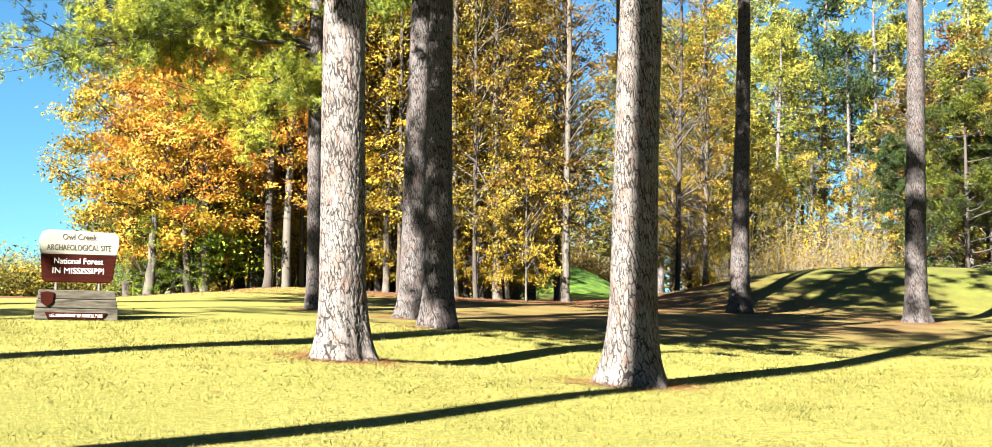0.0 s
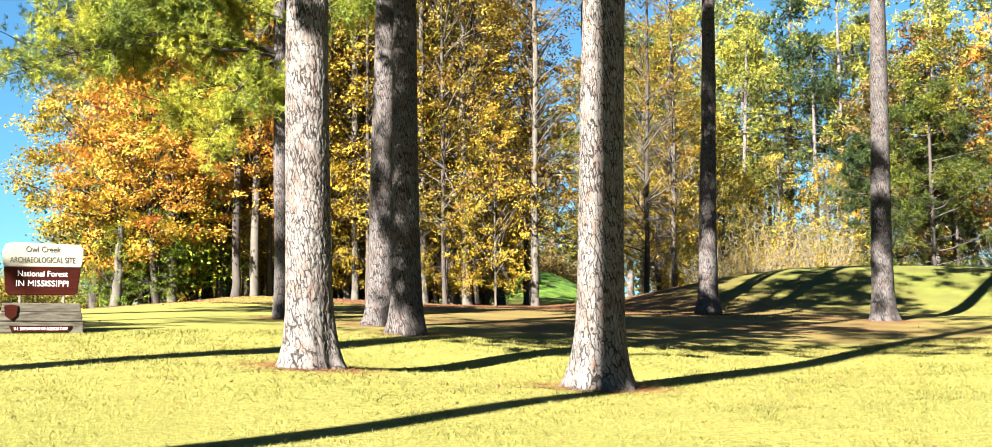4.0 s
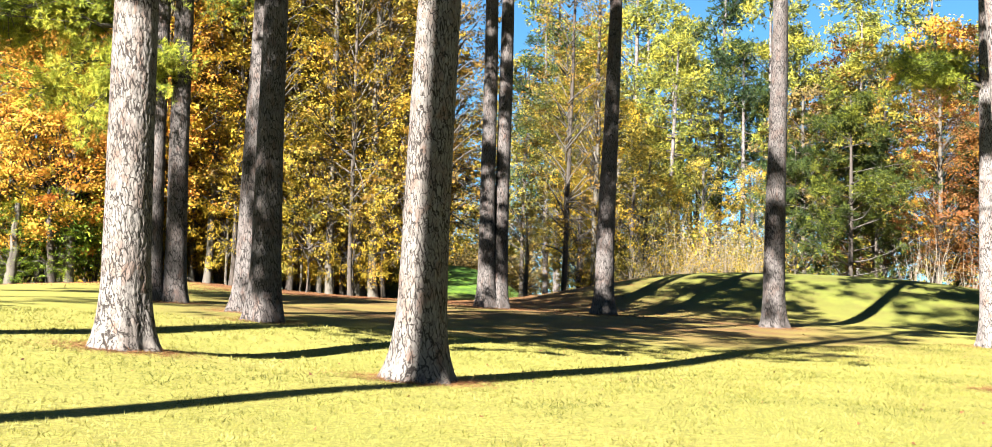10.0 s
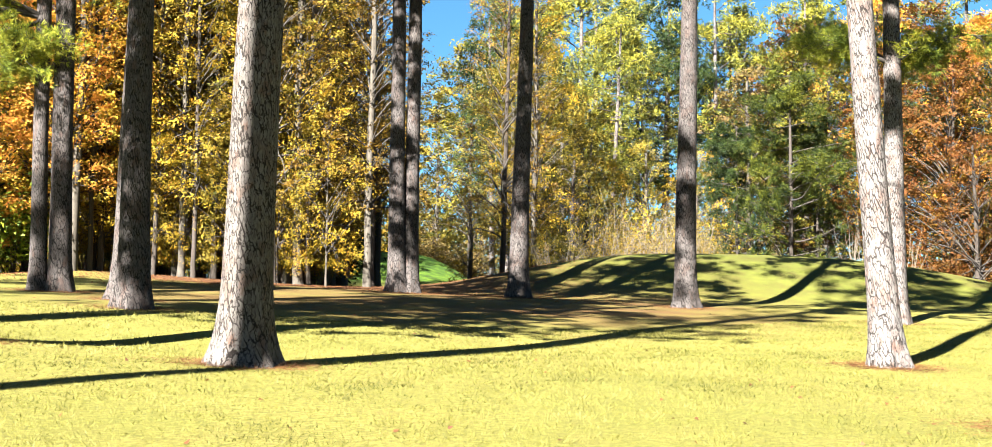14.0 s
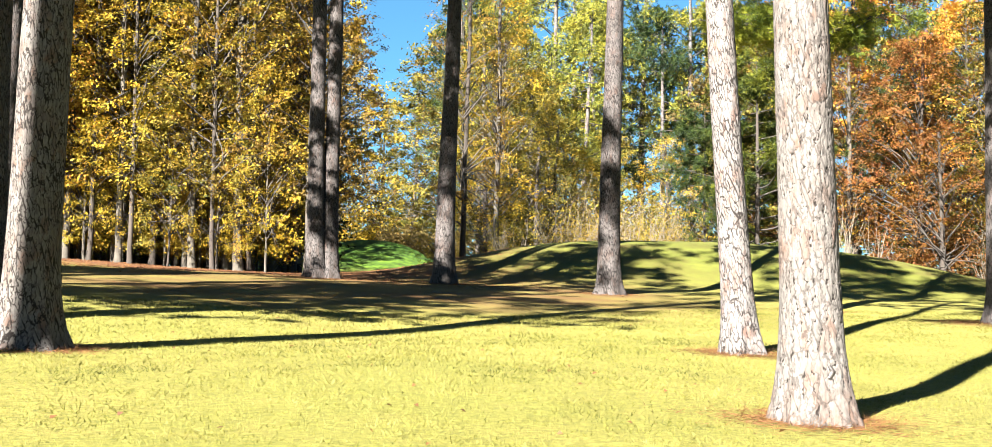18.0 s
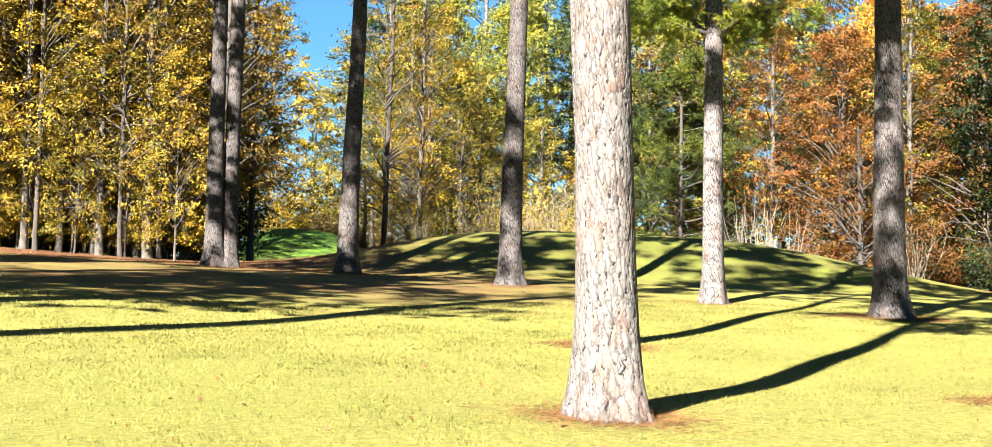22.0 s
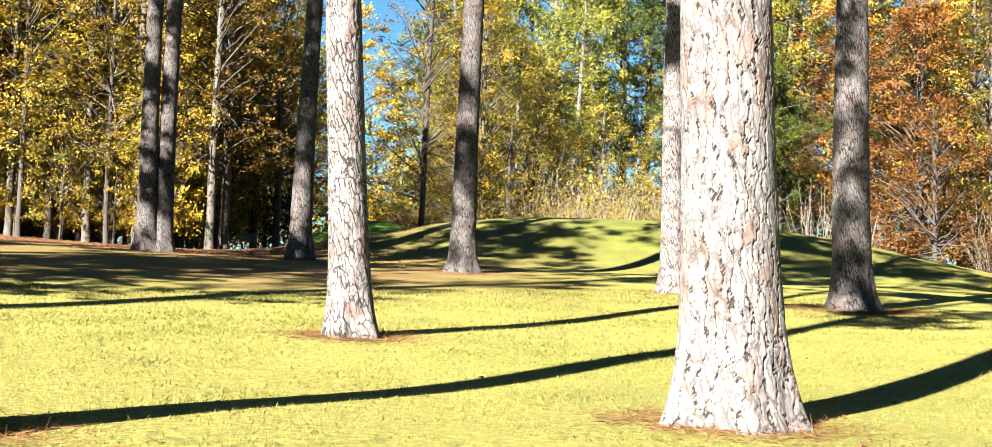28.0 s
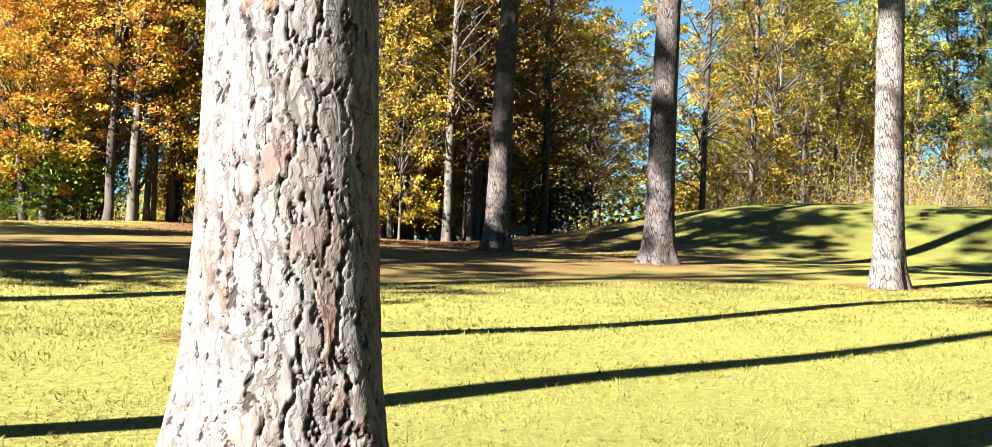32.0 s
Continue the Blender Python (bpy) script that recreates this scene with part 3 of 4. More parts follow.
def pine_crown(seed, z0, z1, reach, limbs=24, clumps=12, per=12, length=0.36, width=0.05, tufts=4, spread=0.17, bare=0.0):
    """Limbs and needle crown of a pine between two heights, round the trunk's line."""
    r = np.random.default_rng(seed)
    wood, green = Soup(), Soup()
    for i in range(limbs):
        f = (i + r.uniform(0, 1)) / limbs
        z = z0 + (z1 - z0) * f
        L = reach * (0.45 + 0.75 * math.sin(math.pi * min(1, 0.22 + 0.8 * f))) * r.uniform(0.6, 1.15)
        a = r.uniform(0, 2 * math.pi)
        end = (math.cos(a) * L, math.sin(a) * L, z + L * r.uniform(-0.05, 0.45))
        pts = curve_pts((0, 0, z), end, L * r.uniform(-0.12, 0.05), 7, r, 0.1)
        wood.tube(pts, np.linspace(0.055 * (1.2 - 0.7 * f), 0.012, 7), 5)
        cs, ds = [], []
        for n_t, t in enumerate(r.uniform(0.3, 1.0, clumps if f > bare else clumps // 4)):
            k = t * 6
            i0 = min(5, int(k))
            base = pts[i0] + (pts[i0 + 1] - pts[i0]) * (k - i0)
            off = r.normal(size=3) * np.array([0.5, 0.5, 0.28]) * (0.35 + 0.14 * L)
            tip = base + off
            if n_t % 3 == 0:
                wood.tube(np.stack([base, base + off * 0.6 + np.array([0, 0, -0.05]), tip]), [0.014, 0.009, 0.005], 3)
            for _ in range(tufts):
                cs.append(tip + r.normal(size=3) * spread)
                ds.append(off / (np.linalg.norm(off) + 1e-6))
        green.needles(cs, length, r, per, ds, width)
    return wood.mesh("limb_framework", M_TWIG), green.mesh("crown", L_NEEDLE)


def broad_crown(seed, h, w, z0, leaf, nleaf, clumps=60, base=0.16):
    """Branches and leaf crown of a broadleaved tree; h: the top, z0: the lowest leaves."""
    r = np.random.default_rng(seed)
    wood, green = Soup(), Soup()
    each = nleaf // clumps
    for i in range(clumps):
        f = (i + r.uniform()) / clumps
        z = z0 + (h - z0) * f
        prof = math.sin(math.pi * (base + (0.96 - base) * f)) ** 0.7
        rad = w * prof * math.sqrt(r.uniform(0.12, 1.0))
        a = r.uniform(0, 2 * math.pi)
        c = np.array([rad * math.cos(a), rad * math.sin(a), z])
        st = max(0.3 * h * r.uniform(0.5, 1.0), z - rad * r.uniform(0.6, 1.2))
        if i % 3 == 0:
            pts = curve_pts((0, 0, st), c, rad * 0.08, 6, r, 0.12)
            wood.tube(pts, np.linspace(0.016 + 0.014 * rad, 0.008, 6), 4)
        spread = r.uniform(0.25, 0.65) * (0.26 + 0.085 * w)
        q = r.normal(size=(each, 3)) * spread * np.array([1.0, 1.0, 0.55]) + c
        lay = r.normal(size=3) + np.array([-0.1, -0.35, 0.75])
        green.leaves(q, leaf, r, 0.35, 1.5, lay / np.linalg.norm(lay))
    return wood.mesh("branch_framework", M_TWIG), green.mesh("crown", L_YELLOW)


def plain_trunk(seed, h, d, mat, lx=0.0, k=12):
    r = np.random.default_rng(seed)
    s = Soup()
    n = 16
    z = np.concatenate([[-0.3, 0.0, 0.25, 0.6], np.linspace(1.2, h, n - 4)])
    wx, wy = np.cumsum(r.normal(size=n) * 0.035), np.cumsum(r.normal(size=n) * 0.035)
    rad = 0.5 * d * (1 - 0.62 * np.clip(z, 0, h) / h) * (1 + 0.28 * np.exp(-np.maximum(z, 0) / 0.3))
    s.tube(np.stack([wx - wx[1] + lx * z, wy - wy[1], z], 1), rad, k)
    me = s.mesh("trunk", mat)
    m = len(me.vertices)
    a = me.attributes.new("crack", "FLOAT", "POINT")
    a.data.foreach_set("value", (r.uniform(0, 1, m) ** 3 * 0.8).astype(np.float32))
    a = me.attributes.new("tint", "FLOAT", "POINT")
    a.data.foreach_set("value", (r.uniform(0, 1, m) * 0.5).astype(np.float32))
    return smooth(me)


# pines on the lawn
PINE_TEXT = {
    "A": "tall lawn pine with flaky grey bark, sunlit on one side",
    "B1": "tall pine with shade-darkened bark standing close beside another pine",
    "B2": "dark pine with pale lichen low on its trunk",
    "B0a": "slender dark pine with low spreading limbs of needles",
    "B0b": "pine trunk growing beside its twin, half in sun",
    "C": "leaning lawn pine with flared base and long shadow",
    "D": "slim dark pine trunk in front of the grassy mound",
    "E": "straight pine trunk before the mound, banded with shade",
    "F": "pine trunk fused low down with its twin",
    "Fb": "second trunk of a twin pine, dark and straight",
    "G": "pale sunlit pine trunk leaning a little, on the lawn",
    "H": "pine with bleached bark and a dark scar near its foot",
    "I": "pale slender pine with stubby branches above",
    "J": "thick pine mottled with shade, ringed by pine straw",
    "K": "large pale pine with deep bark plates and straw round its foot",
}
FINE = {"K": 0.0068, "H": 0.0115, "A": 0.02, "C": 0.02, "G": 0.02, "B2": 0.027, "B1": 0.032, "J": 0.028, "B0a": 0.034, "B0b": 0.034}
HIGH = {"K": 3.4, "H": 3.4, "G": 4.6, "A": 6.5, "C": 6.5}
# lift, width and depth of each crown, set by where its shadow should fall
CROWN_AT = {"A": (2.0, 1.1, 0.58), "B1": (-1.0, 1.3, 1.0), "B2": (-1.0, 1.25, 1.0), "B0a": (4.0, 0.95, 0.7), "B0b": (4.0, 0.95, 0.7),
            "C": (8.0, 1.2, 1.0), "D": (1.0, 1.0, 1.0), "E": (0.0, 1.0, 1.0), "F": (1.5, 1.1, 1.0), "Fb": (2.0, 0.9, 1.0),
            "G": (3.5, 1.3, 1.0), "H": (1.0, 0.8, 1.0), "K": (1.0, 0.8, 1.0), "I": (5.0, 1.2, 1.0), "J": (5.0, 1.2, 1.0),
            "Z1": (9.0, 0.5, 1.0), "Z2": (7.0, 0.95, 1.0), "Z3": (-0.3, 0.85, 1.0), "Z4": (8.5, 0.75, 0.4), "Z6": (17.5, 0.5, 0.38)}
crowns = [pine_crown(s, 12.0, 25.0, 4.4) for s in (11, 12, 13, 14)]
thin_crowns = [pine_crown(s, 12.0, 25.0, 4.4, 13, 8) for s in (15, 16)]
PINE_OF = {}
for i, (key, (x, y, d0, d1, lx, ly)) in enumerate(PINES.items()):
    z = float(land(x, y))
    tree = empty("pine_tree", x, y, z)
    PINE_OF[key] = tree
    tagged(tree, PINE_TEXT.get(key, "tall unseen pine placed for the shadow it throws"), "pine tree", "pines on the lawn")
    put("trunk", pine_trunk(d0, d1, lx, ly, 32.0 if key[0] == "Z" else 25.0, (0.12 if key[0] == "Z" else FINE.get(key, 0.042)), i + 3, 0.62 if key == "C" else 0.46, HIGH.get(key, 7.5), M_PINE_TAN if key in "HAC" else M_PINE if key in "GKI" else M_PINE_SHADED), tree)
    wood, green = thin_crowns[i % 2] if key in ("B1", "D") else crowns[i % 4]
    up, wide, deep = CROWN_AT.get(key, (0.0, 0.95, 1.0))
    m = pose(lx * 19, ly * 19, up, 0, 0, i * 77) @ Matrix.Diagonal((wide, wide, deep, 1))
    put("limb_framework", wood, tree, m=m)
    put("crown", green, tree, m=m)
    # a second crown, added to thicken this unseen pine's shade
    if key == "Z3":
        m = m @ pose(0, 0, 0.4, 0, 0, 100)
        put("limb_framework", crowns[3][0], tree, m=m)
        put("crown", crowns[3][1], tree, m=m)


# ---- woods behind the lawn ----
BROAD = [broad_crown(31, 17, 4.6, 3.0, 0.125, 15000, 260), broad_crown(32, 20, 3.4, 4.5, 0.13, 17000, 280),
         broad_crown(33, 14, 4.2, 2.0, 0.12, 14000, 240), broad_crown(34, 21, 4.6, 5.0, 0.13, 15000, 260),
         broad_crown(35, 10, 3.2, 0.9, 0.115, 7600, 150),
         broad_crown(36, 20, 2.6, 3.0, 0.108, 8400, 210, 0.36), broad_crown(37, 21, 2.9, 3.4, 0.108, 8800, 220, 0.36),
         broad_crown(38, 18, 4.6, 3.4, 0.20, 9000, 200), broad_crown(39, 21, 4.8, 4.4, 0.20, 9600, 210),
         broad_crown(40, 13, 4.4, 1.6, 0.13, 46000, 520),
         broad_crown(43, 20, 2.7, 5.2, 0.112, 9500, 210, 0.3),
         broad_crown(44, 17, 4.7, 3.6, 0.15, 19000, 300, 0.3)]
BROAD_H = [17, 20, 14, 21, 10, 20, 21, 18, 21, 13, 20, 17]
SLIM = [plain_trunk(41 + s, 18, d, M_SHADED_OAK if s % 2 else M_OAK, lx) for s, (d, lx) in enumerate([(0.46, 0.0), (0.46, 0.02), (0.54, -0.015), (0.40, 0.03)])]
N_TREE = [0]


def crown_colour(ob, mat):
    ob.material_slots[0].link = "OBJECT"
    ob.material_slots[0].material = mat


def wood_tree(x, y, kind, mat, scale=1.0, fat=1.0, label="", name="broadleaf_tree", tall=1.0):
    if x < -9.7 and y > 58.5 and -0.655 < (x - 17.0) / (y - 10.3) < -0.535:
        return None
    i = N_TREE[0]
    N_TREE[0] += 1
    tree = empty(name, x, y, float(land(x, y)) - 0.05, i * 137.5 % 360)
    tagged(tree, label, "tree", "trees of the wood")
    s = scale
    put("trunk", SLIM[i % 4], tree, m=Matrix.Diagonal((0.78 * fat, 0.78 * fat, s * BROAD_H[kind] / 18.5, 1)))
    wood, green = BROAD[kind]
    m = Matrix.Diagonal((s, s, s * tall, 1))
    put("branch_framework", wood, tree, m=m)
    crown_colour(put("crown", green, tree, m=m), mat)
    return tree


YEL = "slender tree with yellow autumn leaves at the wood's edge"
ORA = "broad tree in orange and yellow autumn leaf"
OLI = "tree turning from green to yellow in the wood"
BRO = "tall tree with bronze-brown autumn leaves, toned down for shade"
RUS = "tree with rust-red autumn leaves at the wood's edge"
GRE = "dark green leafy tree at the edge of the wood"
# slim trunks in the wood's first rows
ROWS = [(-9.1, 62.0, 1, 0.9), (-8.2, 61.5, 1, 0.95), (-7.3, 63.0, 3, 0.9), (-6.8, 60.0, 1, 0.8), (-5.8, 63.5, 1, 1.1), (-4.8, 61.5, 3, 1.0), (-4.2, 64.0, 1, 1.1),
        (-3.0, 61.0, 1, 0.75), (-2.0, 62.5, 3, 0.95), (-1.45, 60.5, 1, 0.7), (-0.7, 61.0, 3, 1.25), (0.1, 62.5, 1, 1.15), (2.9, 58.4, 1, 1.0), (-9.6, 55.6, 1, 1.0), (-8.95, 56.2, 1, 0.95),
        (-8.4, 56.9, 1, 0.7)]
ROWS += [(-11.5, 61.8, 1, 0.8), (-10.8, 62.6, 1, 0.75), (-10.1, 60.4, 1, 0.6), (-8.8, 59.6, 1, 0.7), (-7.9, 59.2, 3, 0.62), (-6.2, 61.4, 1, 0.7), (-5.4, 59.8, 1, 0.75),
         (-3.7, 59.2, 1, 0.8), (-2.5, 60.2, 1, 0.65), (-3.4, 65.5, 3, 0.9), (-1.6, 66.0, 1, 0.8), (-6.5, 65.0, 1, 0.8), (-0.05, 59.0, 3, 1.0), (0.35, 59.3, 1, 0.85),
         (-9.3, 58.0, 1, 0.75), (-8.2, 57.9, 1, 0.6), (-7.1, 58.3, 1, 0.8), (-6.0, 57.8, 1, 0.7), (-4.9, 58.2, 1, 0.85), (-4.3, 57.6, 1, 0.6), (-1.9, 58.4, 1, 0.8), (-1.0, 57.9, 1, 0.65)]
ROWS_BACK = [(-13.6, 58.0, 0, 1.3), (-10.2, 65.0, 3, 1.1), (-9.4, 68.8, 1, 0.9), (-8.7, 65.5, 1, 1.0), (-7.2, 66.5, 3, 1.4), (-5.4, 67.0, 1, 1.0), (-11.3, 64.0, 0, 1.1),
        (-14.6, 66.5, 0, 1.1), (-15.6, 64.0, 0, 1.1), (-16.9, 67.0, 2, 1.0), (-2.6, 70.0, 0, 1.0), (0.9, 71.5, 3, 1.0)]
for i, (x, y, k, fat) in enumerate(ROWS + ROWS_BACK):
    left = x < -7.2
    k = 10 if -14.0 < x < -8.3 else {1: 5, 3: 6}.get(k, 5) if x > -14.0 else k
    wood_tree(x, y, k, L_BRONZE if x > 2 else (L_ORANGE if left and i % 3 else (L_YELLOW, L_OLIVE, L_BRONZE, L_YELLOW if x < -2.5 else L_OCHRE, L_OCHRE)[i % 5]), 1.0, fat, ORA if left else YEL)
# light undergrowth in front of and between the trunks
r4 = np.random.default_rng(23)
for i in range(16):
    wood_tree(-9.8 + i * 0.72 + r4.uniform(-0.25, 0.25), 58.0 + (i * 3 % 5) * 0.8, 4, (L_YELLOW, L_OCHRE, L_YELLOW)[i % 3], r4.uniform(0.45, 0.66), 0.3,
              "thin sapling with bright yellow leaves between the trunks", "sapling", 1.35)
# second and third rows, and the side towards the open field
r3 = np.random.default_rng(19)
for i in range(30):
    x = -19 + i * 0.95 + r3.uniform(-0.7, 0.7)
    y = 75 + (i * 7 % 5) * 3.0 + r3.uniform(-1, 1)
    if 2.0 < x < 9.0 or x < -14 or (x < -8 and i % 2):
        continue
    k = 7 + i % 2
    wood_tree(x, y, k, (L_YELLOW, L_OLIVE, L_ORANGE, L_YELLOW, L_RUST)[(i * 3) % 5] if x > -8 else (L_ORANGE, L_YELLOW, L_RUST)[i % 3], r3.uniform(0.95, 1.15), 1.0, OLI if i % 2 else YEL)
for x, y, k, s, mat in ((-15.4, 59.0, 9, 1.0, L_OCHRE), (-13.6, 56.5, 9, 0.85, L_ORANGE), (-13.2, 57.2, 1, 0.95, L_ORANGE), (-11.2, 58.2, 1, 1.0, L_ORANGE), (-12.2, 55.4, 1, 0.8, L_ORANGE), (-10.5, 57.0, 11, 0.68, L_ORANGE), (-12.7, 56.2, 11, 0.64, L_YELLOW), (-15.4, 55.6, 4, 0.45, L_LIME), (-14.2, 54.4, 4, 0.36, L_LIME), (-12.7, 55.0, 4, 0.4, L_LIME)):
    wood_tree(x, y, k, mat, s, 1.2, ORA if k != 4 else OLI)
for i in range(25):
    x = -9.4 + i * 0.41 + r3.uniform(-0.3, 0.3)
    y = (61.0 if i % 2 else 65.5) + (i * 3 % 5) * 0.8
    if x > 0.6:
        continue
    wood_tree(x, y, 4, (L_YELLOW, L_OLIVE, L_YELLOW)[i % 3], r3.uniform(0.45, 0.75), 0.35, "thin sapling with bright yellow leaves between the trunks", "sapling")
for i in range(26):
    x = -17.5 + i * 0.86 + r3.uniform(-0.5, 0.5)
    y = 69.5 + (i * 5 % 7) * 1.6
    if x > 0.4 or x < -5 and i % 2:
        continue
    wood_tree(x, y, 4, (L_YELLOW, L_YELLOW, L_OLIVE, L_TAN)[i % 4], r3.uniform(0.75, 1.05), 0.5, "small understorey tree with yellow autumn leaves", "understorey_tree")
# behind the mounds
NEAR_MOUND = [(12.2, 86, 2, L_YELLOW, 0.62, OLI), (13.5, 90, 0, L_OLIVE, 1.0, OLI), (16.5, 88, 4, L_OLIVE, 1.1, OLI), (9.6, 96, 4, L_YELLOW, 0.7, YEL),
    (15.2, 84, 4, L_OLIVE, 0.9, OLI), (13.0, 100, 3, L_OLIVE, 0.95, OLI), (14.4, 101, 3, L_OLIVE, 0.95, OLI), (21.5, 92, 4, L_OLIVE, 1.1, OLI),
    (26.0, 96, 2, L_YELLOW, 0.8, OLI), (8.5, 133, 7, L_OLIVE, 1.08, OLI), (4.9, 139, 7, L_YELLOW, 1.05, YEL), (1.0, 136, 8, L_YELLOW, 1.2, YEL),
    (10.5, 112, 7, L_OLIVE, 1.15, OLI), (16.0, 95, 7, L_OLIVE, 0.85, OLI), (18.4, 92, 2, L_YELLOW, 0.7, YEL)]
FAR_MOUND = [(3.2, 74, 6, L_BRONZE, 1.0, BRO), (3.0, 61, 6, L_BRONZE, 1.05, BRO), (1.6, 67, 6, L_BRONZE, 1.05, BRO), (10.3, 78, 6, L_BRONZE, 1.05, BRO), (12.6, 82, 6, L_YELLOW, 1.0, YEL),
    (13.0, 134, 8, L_OLIVE, 1.1, OLI), (-5.0, 136, 7, L_OLIVE, 1.3, OLI), (19.0, 130, 7, L_TAN, 1.1, OLI), (18.0, 102, 7, L_OLIVE, 0.9, OLI),
    (24.5, 108, 8, L_OLIVE, 0.9, OLI), (31.0, 100, 7, L_TAN, 1.0, OLI), (36.0, 97, 8, L_OLIVE, 1.0, OLI), (35.0, 84, 1, L_RUST, 0.85, RUS),
    (38.0, 80, 11, L_RUST, 0.95, RUS), (40.5, 76, 1, L_OLIVE, 0.9, OLI), (42.0, 82, 11, L_ORANGE, 1.1, ORA)]
EAST_WOOD = [(36.0, 50.0, 11, L_GREEN, 0.95, GRE), (38.5, 55.5, 11, L_GREEN, 1.0, GRE), (41.0, 60.0, 3, L_GREEN, 0.95, GRE), (32.2, 44.0, 4, L_GREEN, 0.65, GRE),
    (-1.5, 112, 11, L_BRONZE, 1.0, BRO), (-8.0, 128, 8, L_OLIVE, 1.1, OLI), (-11.0, 133, 7, L_BRONZE, 1.1, BRO), (-4.5, 118, 11, L_OLIVE, 1.1, OLI),
    # the first two below are added to throw shade on the far mound
    (-5.5, 101, 7, L_OCHRE, 1.0, YEL), (-3.2, 105, 8, L_OLIVE, 1.0, OLI), (44.0, 73, 11, L_RUST, 1.0, RUS), (37.0, 74, 4, L_RUST, 1.0, RUS), (46.0, 68, 11, L_OLIVE, 1.0, ORA), (47.5, 62, 11, L_GREEN, 1.0, GRE),
    (44.5, 60, 11, L_GREEN, 0.9, GRE), (42.0, 55, 11, L_GREEN, 0.75, GRE), (47.5, 54, 3, L_GREEN, 1.0, GRE), (44.5, 48, 11, L_GREEN, 1.0, GRE),
    (50.5, 46, 3, L_OLIVE, 1.0, GRE), (33.0, 90, 4, L_RUST, 1.0, RUS), (48.0, 78, 8, L_RUST, 1.1, RUS), (52.0, 70, 8, L_ORANGE, 1.1, ORA)]
for x, y, k, mat, s, lab in NEAR_MOUND + FAR_MOUND + EAST_WOOD:
    wood_tree(x, y, k, mat, s, 1.1, lab)

for i in range(16):
    x, y = 34 + i * 1.9, 104 - i * 2.6 + (i % 3) * 3
    wood_tree(x, y, 7 + i % 2, (L_OLIVE, L_RUST, L_GREEN, L_ORANGE)[i % 4], 1.1, 1.1, "tall autumn tree standing deeper in the wood")
# pines beyond the mound
far_crowns = [pine_crown(s, 8.0, 22.0, 3.8, 26, 12, 7, 0.34, 0.030, 6, 0.24) for s in (51, 52)]
far_trunk = [pine_trunk(0.5, 0.42, l, 0.0, 21.5, 0.12, 60 + i, 0.3) for i, l in enumerate((-0.04, 0.01))]
FAR_PINES = [(22.3, 104, 1.0, L_FARNEEDLE), (27.0, 103, 1.0, L_FARNEEDLE), (19.8, 97, 0.95, L_FARNEEDLE), (31.5, 108, 1.1, L_FARNEEDLE), (15.0, 108, 1.05, L_FARNEEDLE), (25.5, 116, 1.2, L_FARNEEDLE), (34.0, 114, 1.15, L_FARNEEDLE), (17.5, 117, 1.2, L_FARNEEDLE), (11.8, 104, 1.0, L_DARKNEEDLE), (38.0, 108, 1.3, L_FARNEEDLE)]
MORE_PINES = [(42.5, 104, 1.3, L_FARNEEDLE), (35.5, 101, 1.1, L_FARNEEDLE), (47.0, 98, 1.3, L_FARNEEDLE), (22.8, 122, 1.35, L_FARNEEDLE), (13.6, 113, 1.3, L_FARNEEDLE), (18.9, 107, 1.3, L_FARNEEDLE), (26.4, 110, 1.35, L_FARNEEDLE), (29.6, 104.5, 1.2, L_FARNEEDLE)]
for i, (x, y, s, mat) in enumerate(FAR_PINES + MORE_PINES):
    tree = empty("pine_tree", x, y, float(land(x, y)), i * 97)
    tagged(tree, "distant pine with a bare pale trunk beyond the mound", "pine tree", "pines of the wood")
    if i % 5 == 1 and x < 30:
        mat = L_DARKNEEDLE
    put("trunk", far_trunk[i % 2], tree, m=Matrix.Diagonal((s, s, s, 1)))
    m = Matrix.Diagonal((s, s, s, 1))
    put("limb_framework", far_crowns[i % 2][0], tree, m=m)
    crown_colour(put("crown", far_crowns[i % 2][1], tree, m=m), mat)
# bushy young pines with limbs to the ground
young = pine_crown(71, 1.6, 14.5, 3.7, 60, 12, 16, 0.32, 0.016, 6, 0.17, 0.36)
young_trunk = pine_trunk(0.34, 0.26, 0.0, 0.0, 14.5, 0.12, 77, 0.2, 7.0, M_SHADED_OAK)
for i, (x, y, s) in enumerate(((28.6, 82.0, 1.0), (26.4, 86.5, 0.8), (31.8, 86.5, 0.8), (40.5, 87.0, 1.15), (45.5, 80.0, 1.2), (50.0, 67.0, 1.2))):
    tree = empty("young_pine", x, y, float(land(x, y)), i * 61)
    tagged(tree, "dense dark young pine branched almost to the ground", "pine tree", "young pines")
    m = Matrix.Diagonal((s, s, s, 1))
    put("trunk", young_trunk, tree, m=m)
    put("limb_framework", young[0], tree, m=m)
    crown_colour(put("crown", young[1], tree, m=m), L_YOUNG if i in (0, 2) else L_DARKNEEDLE)


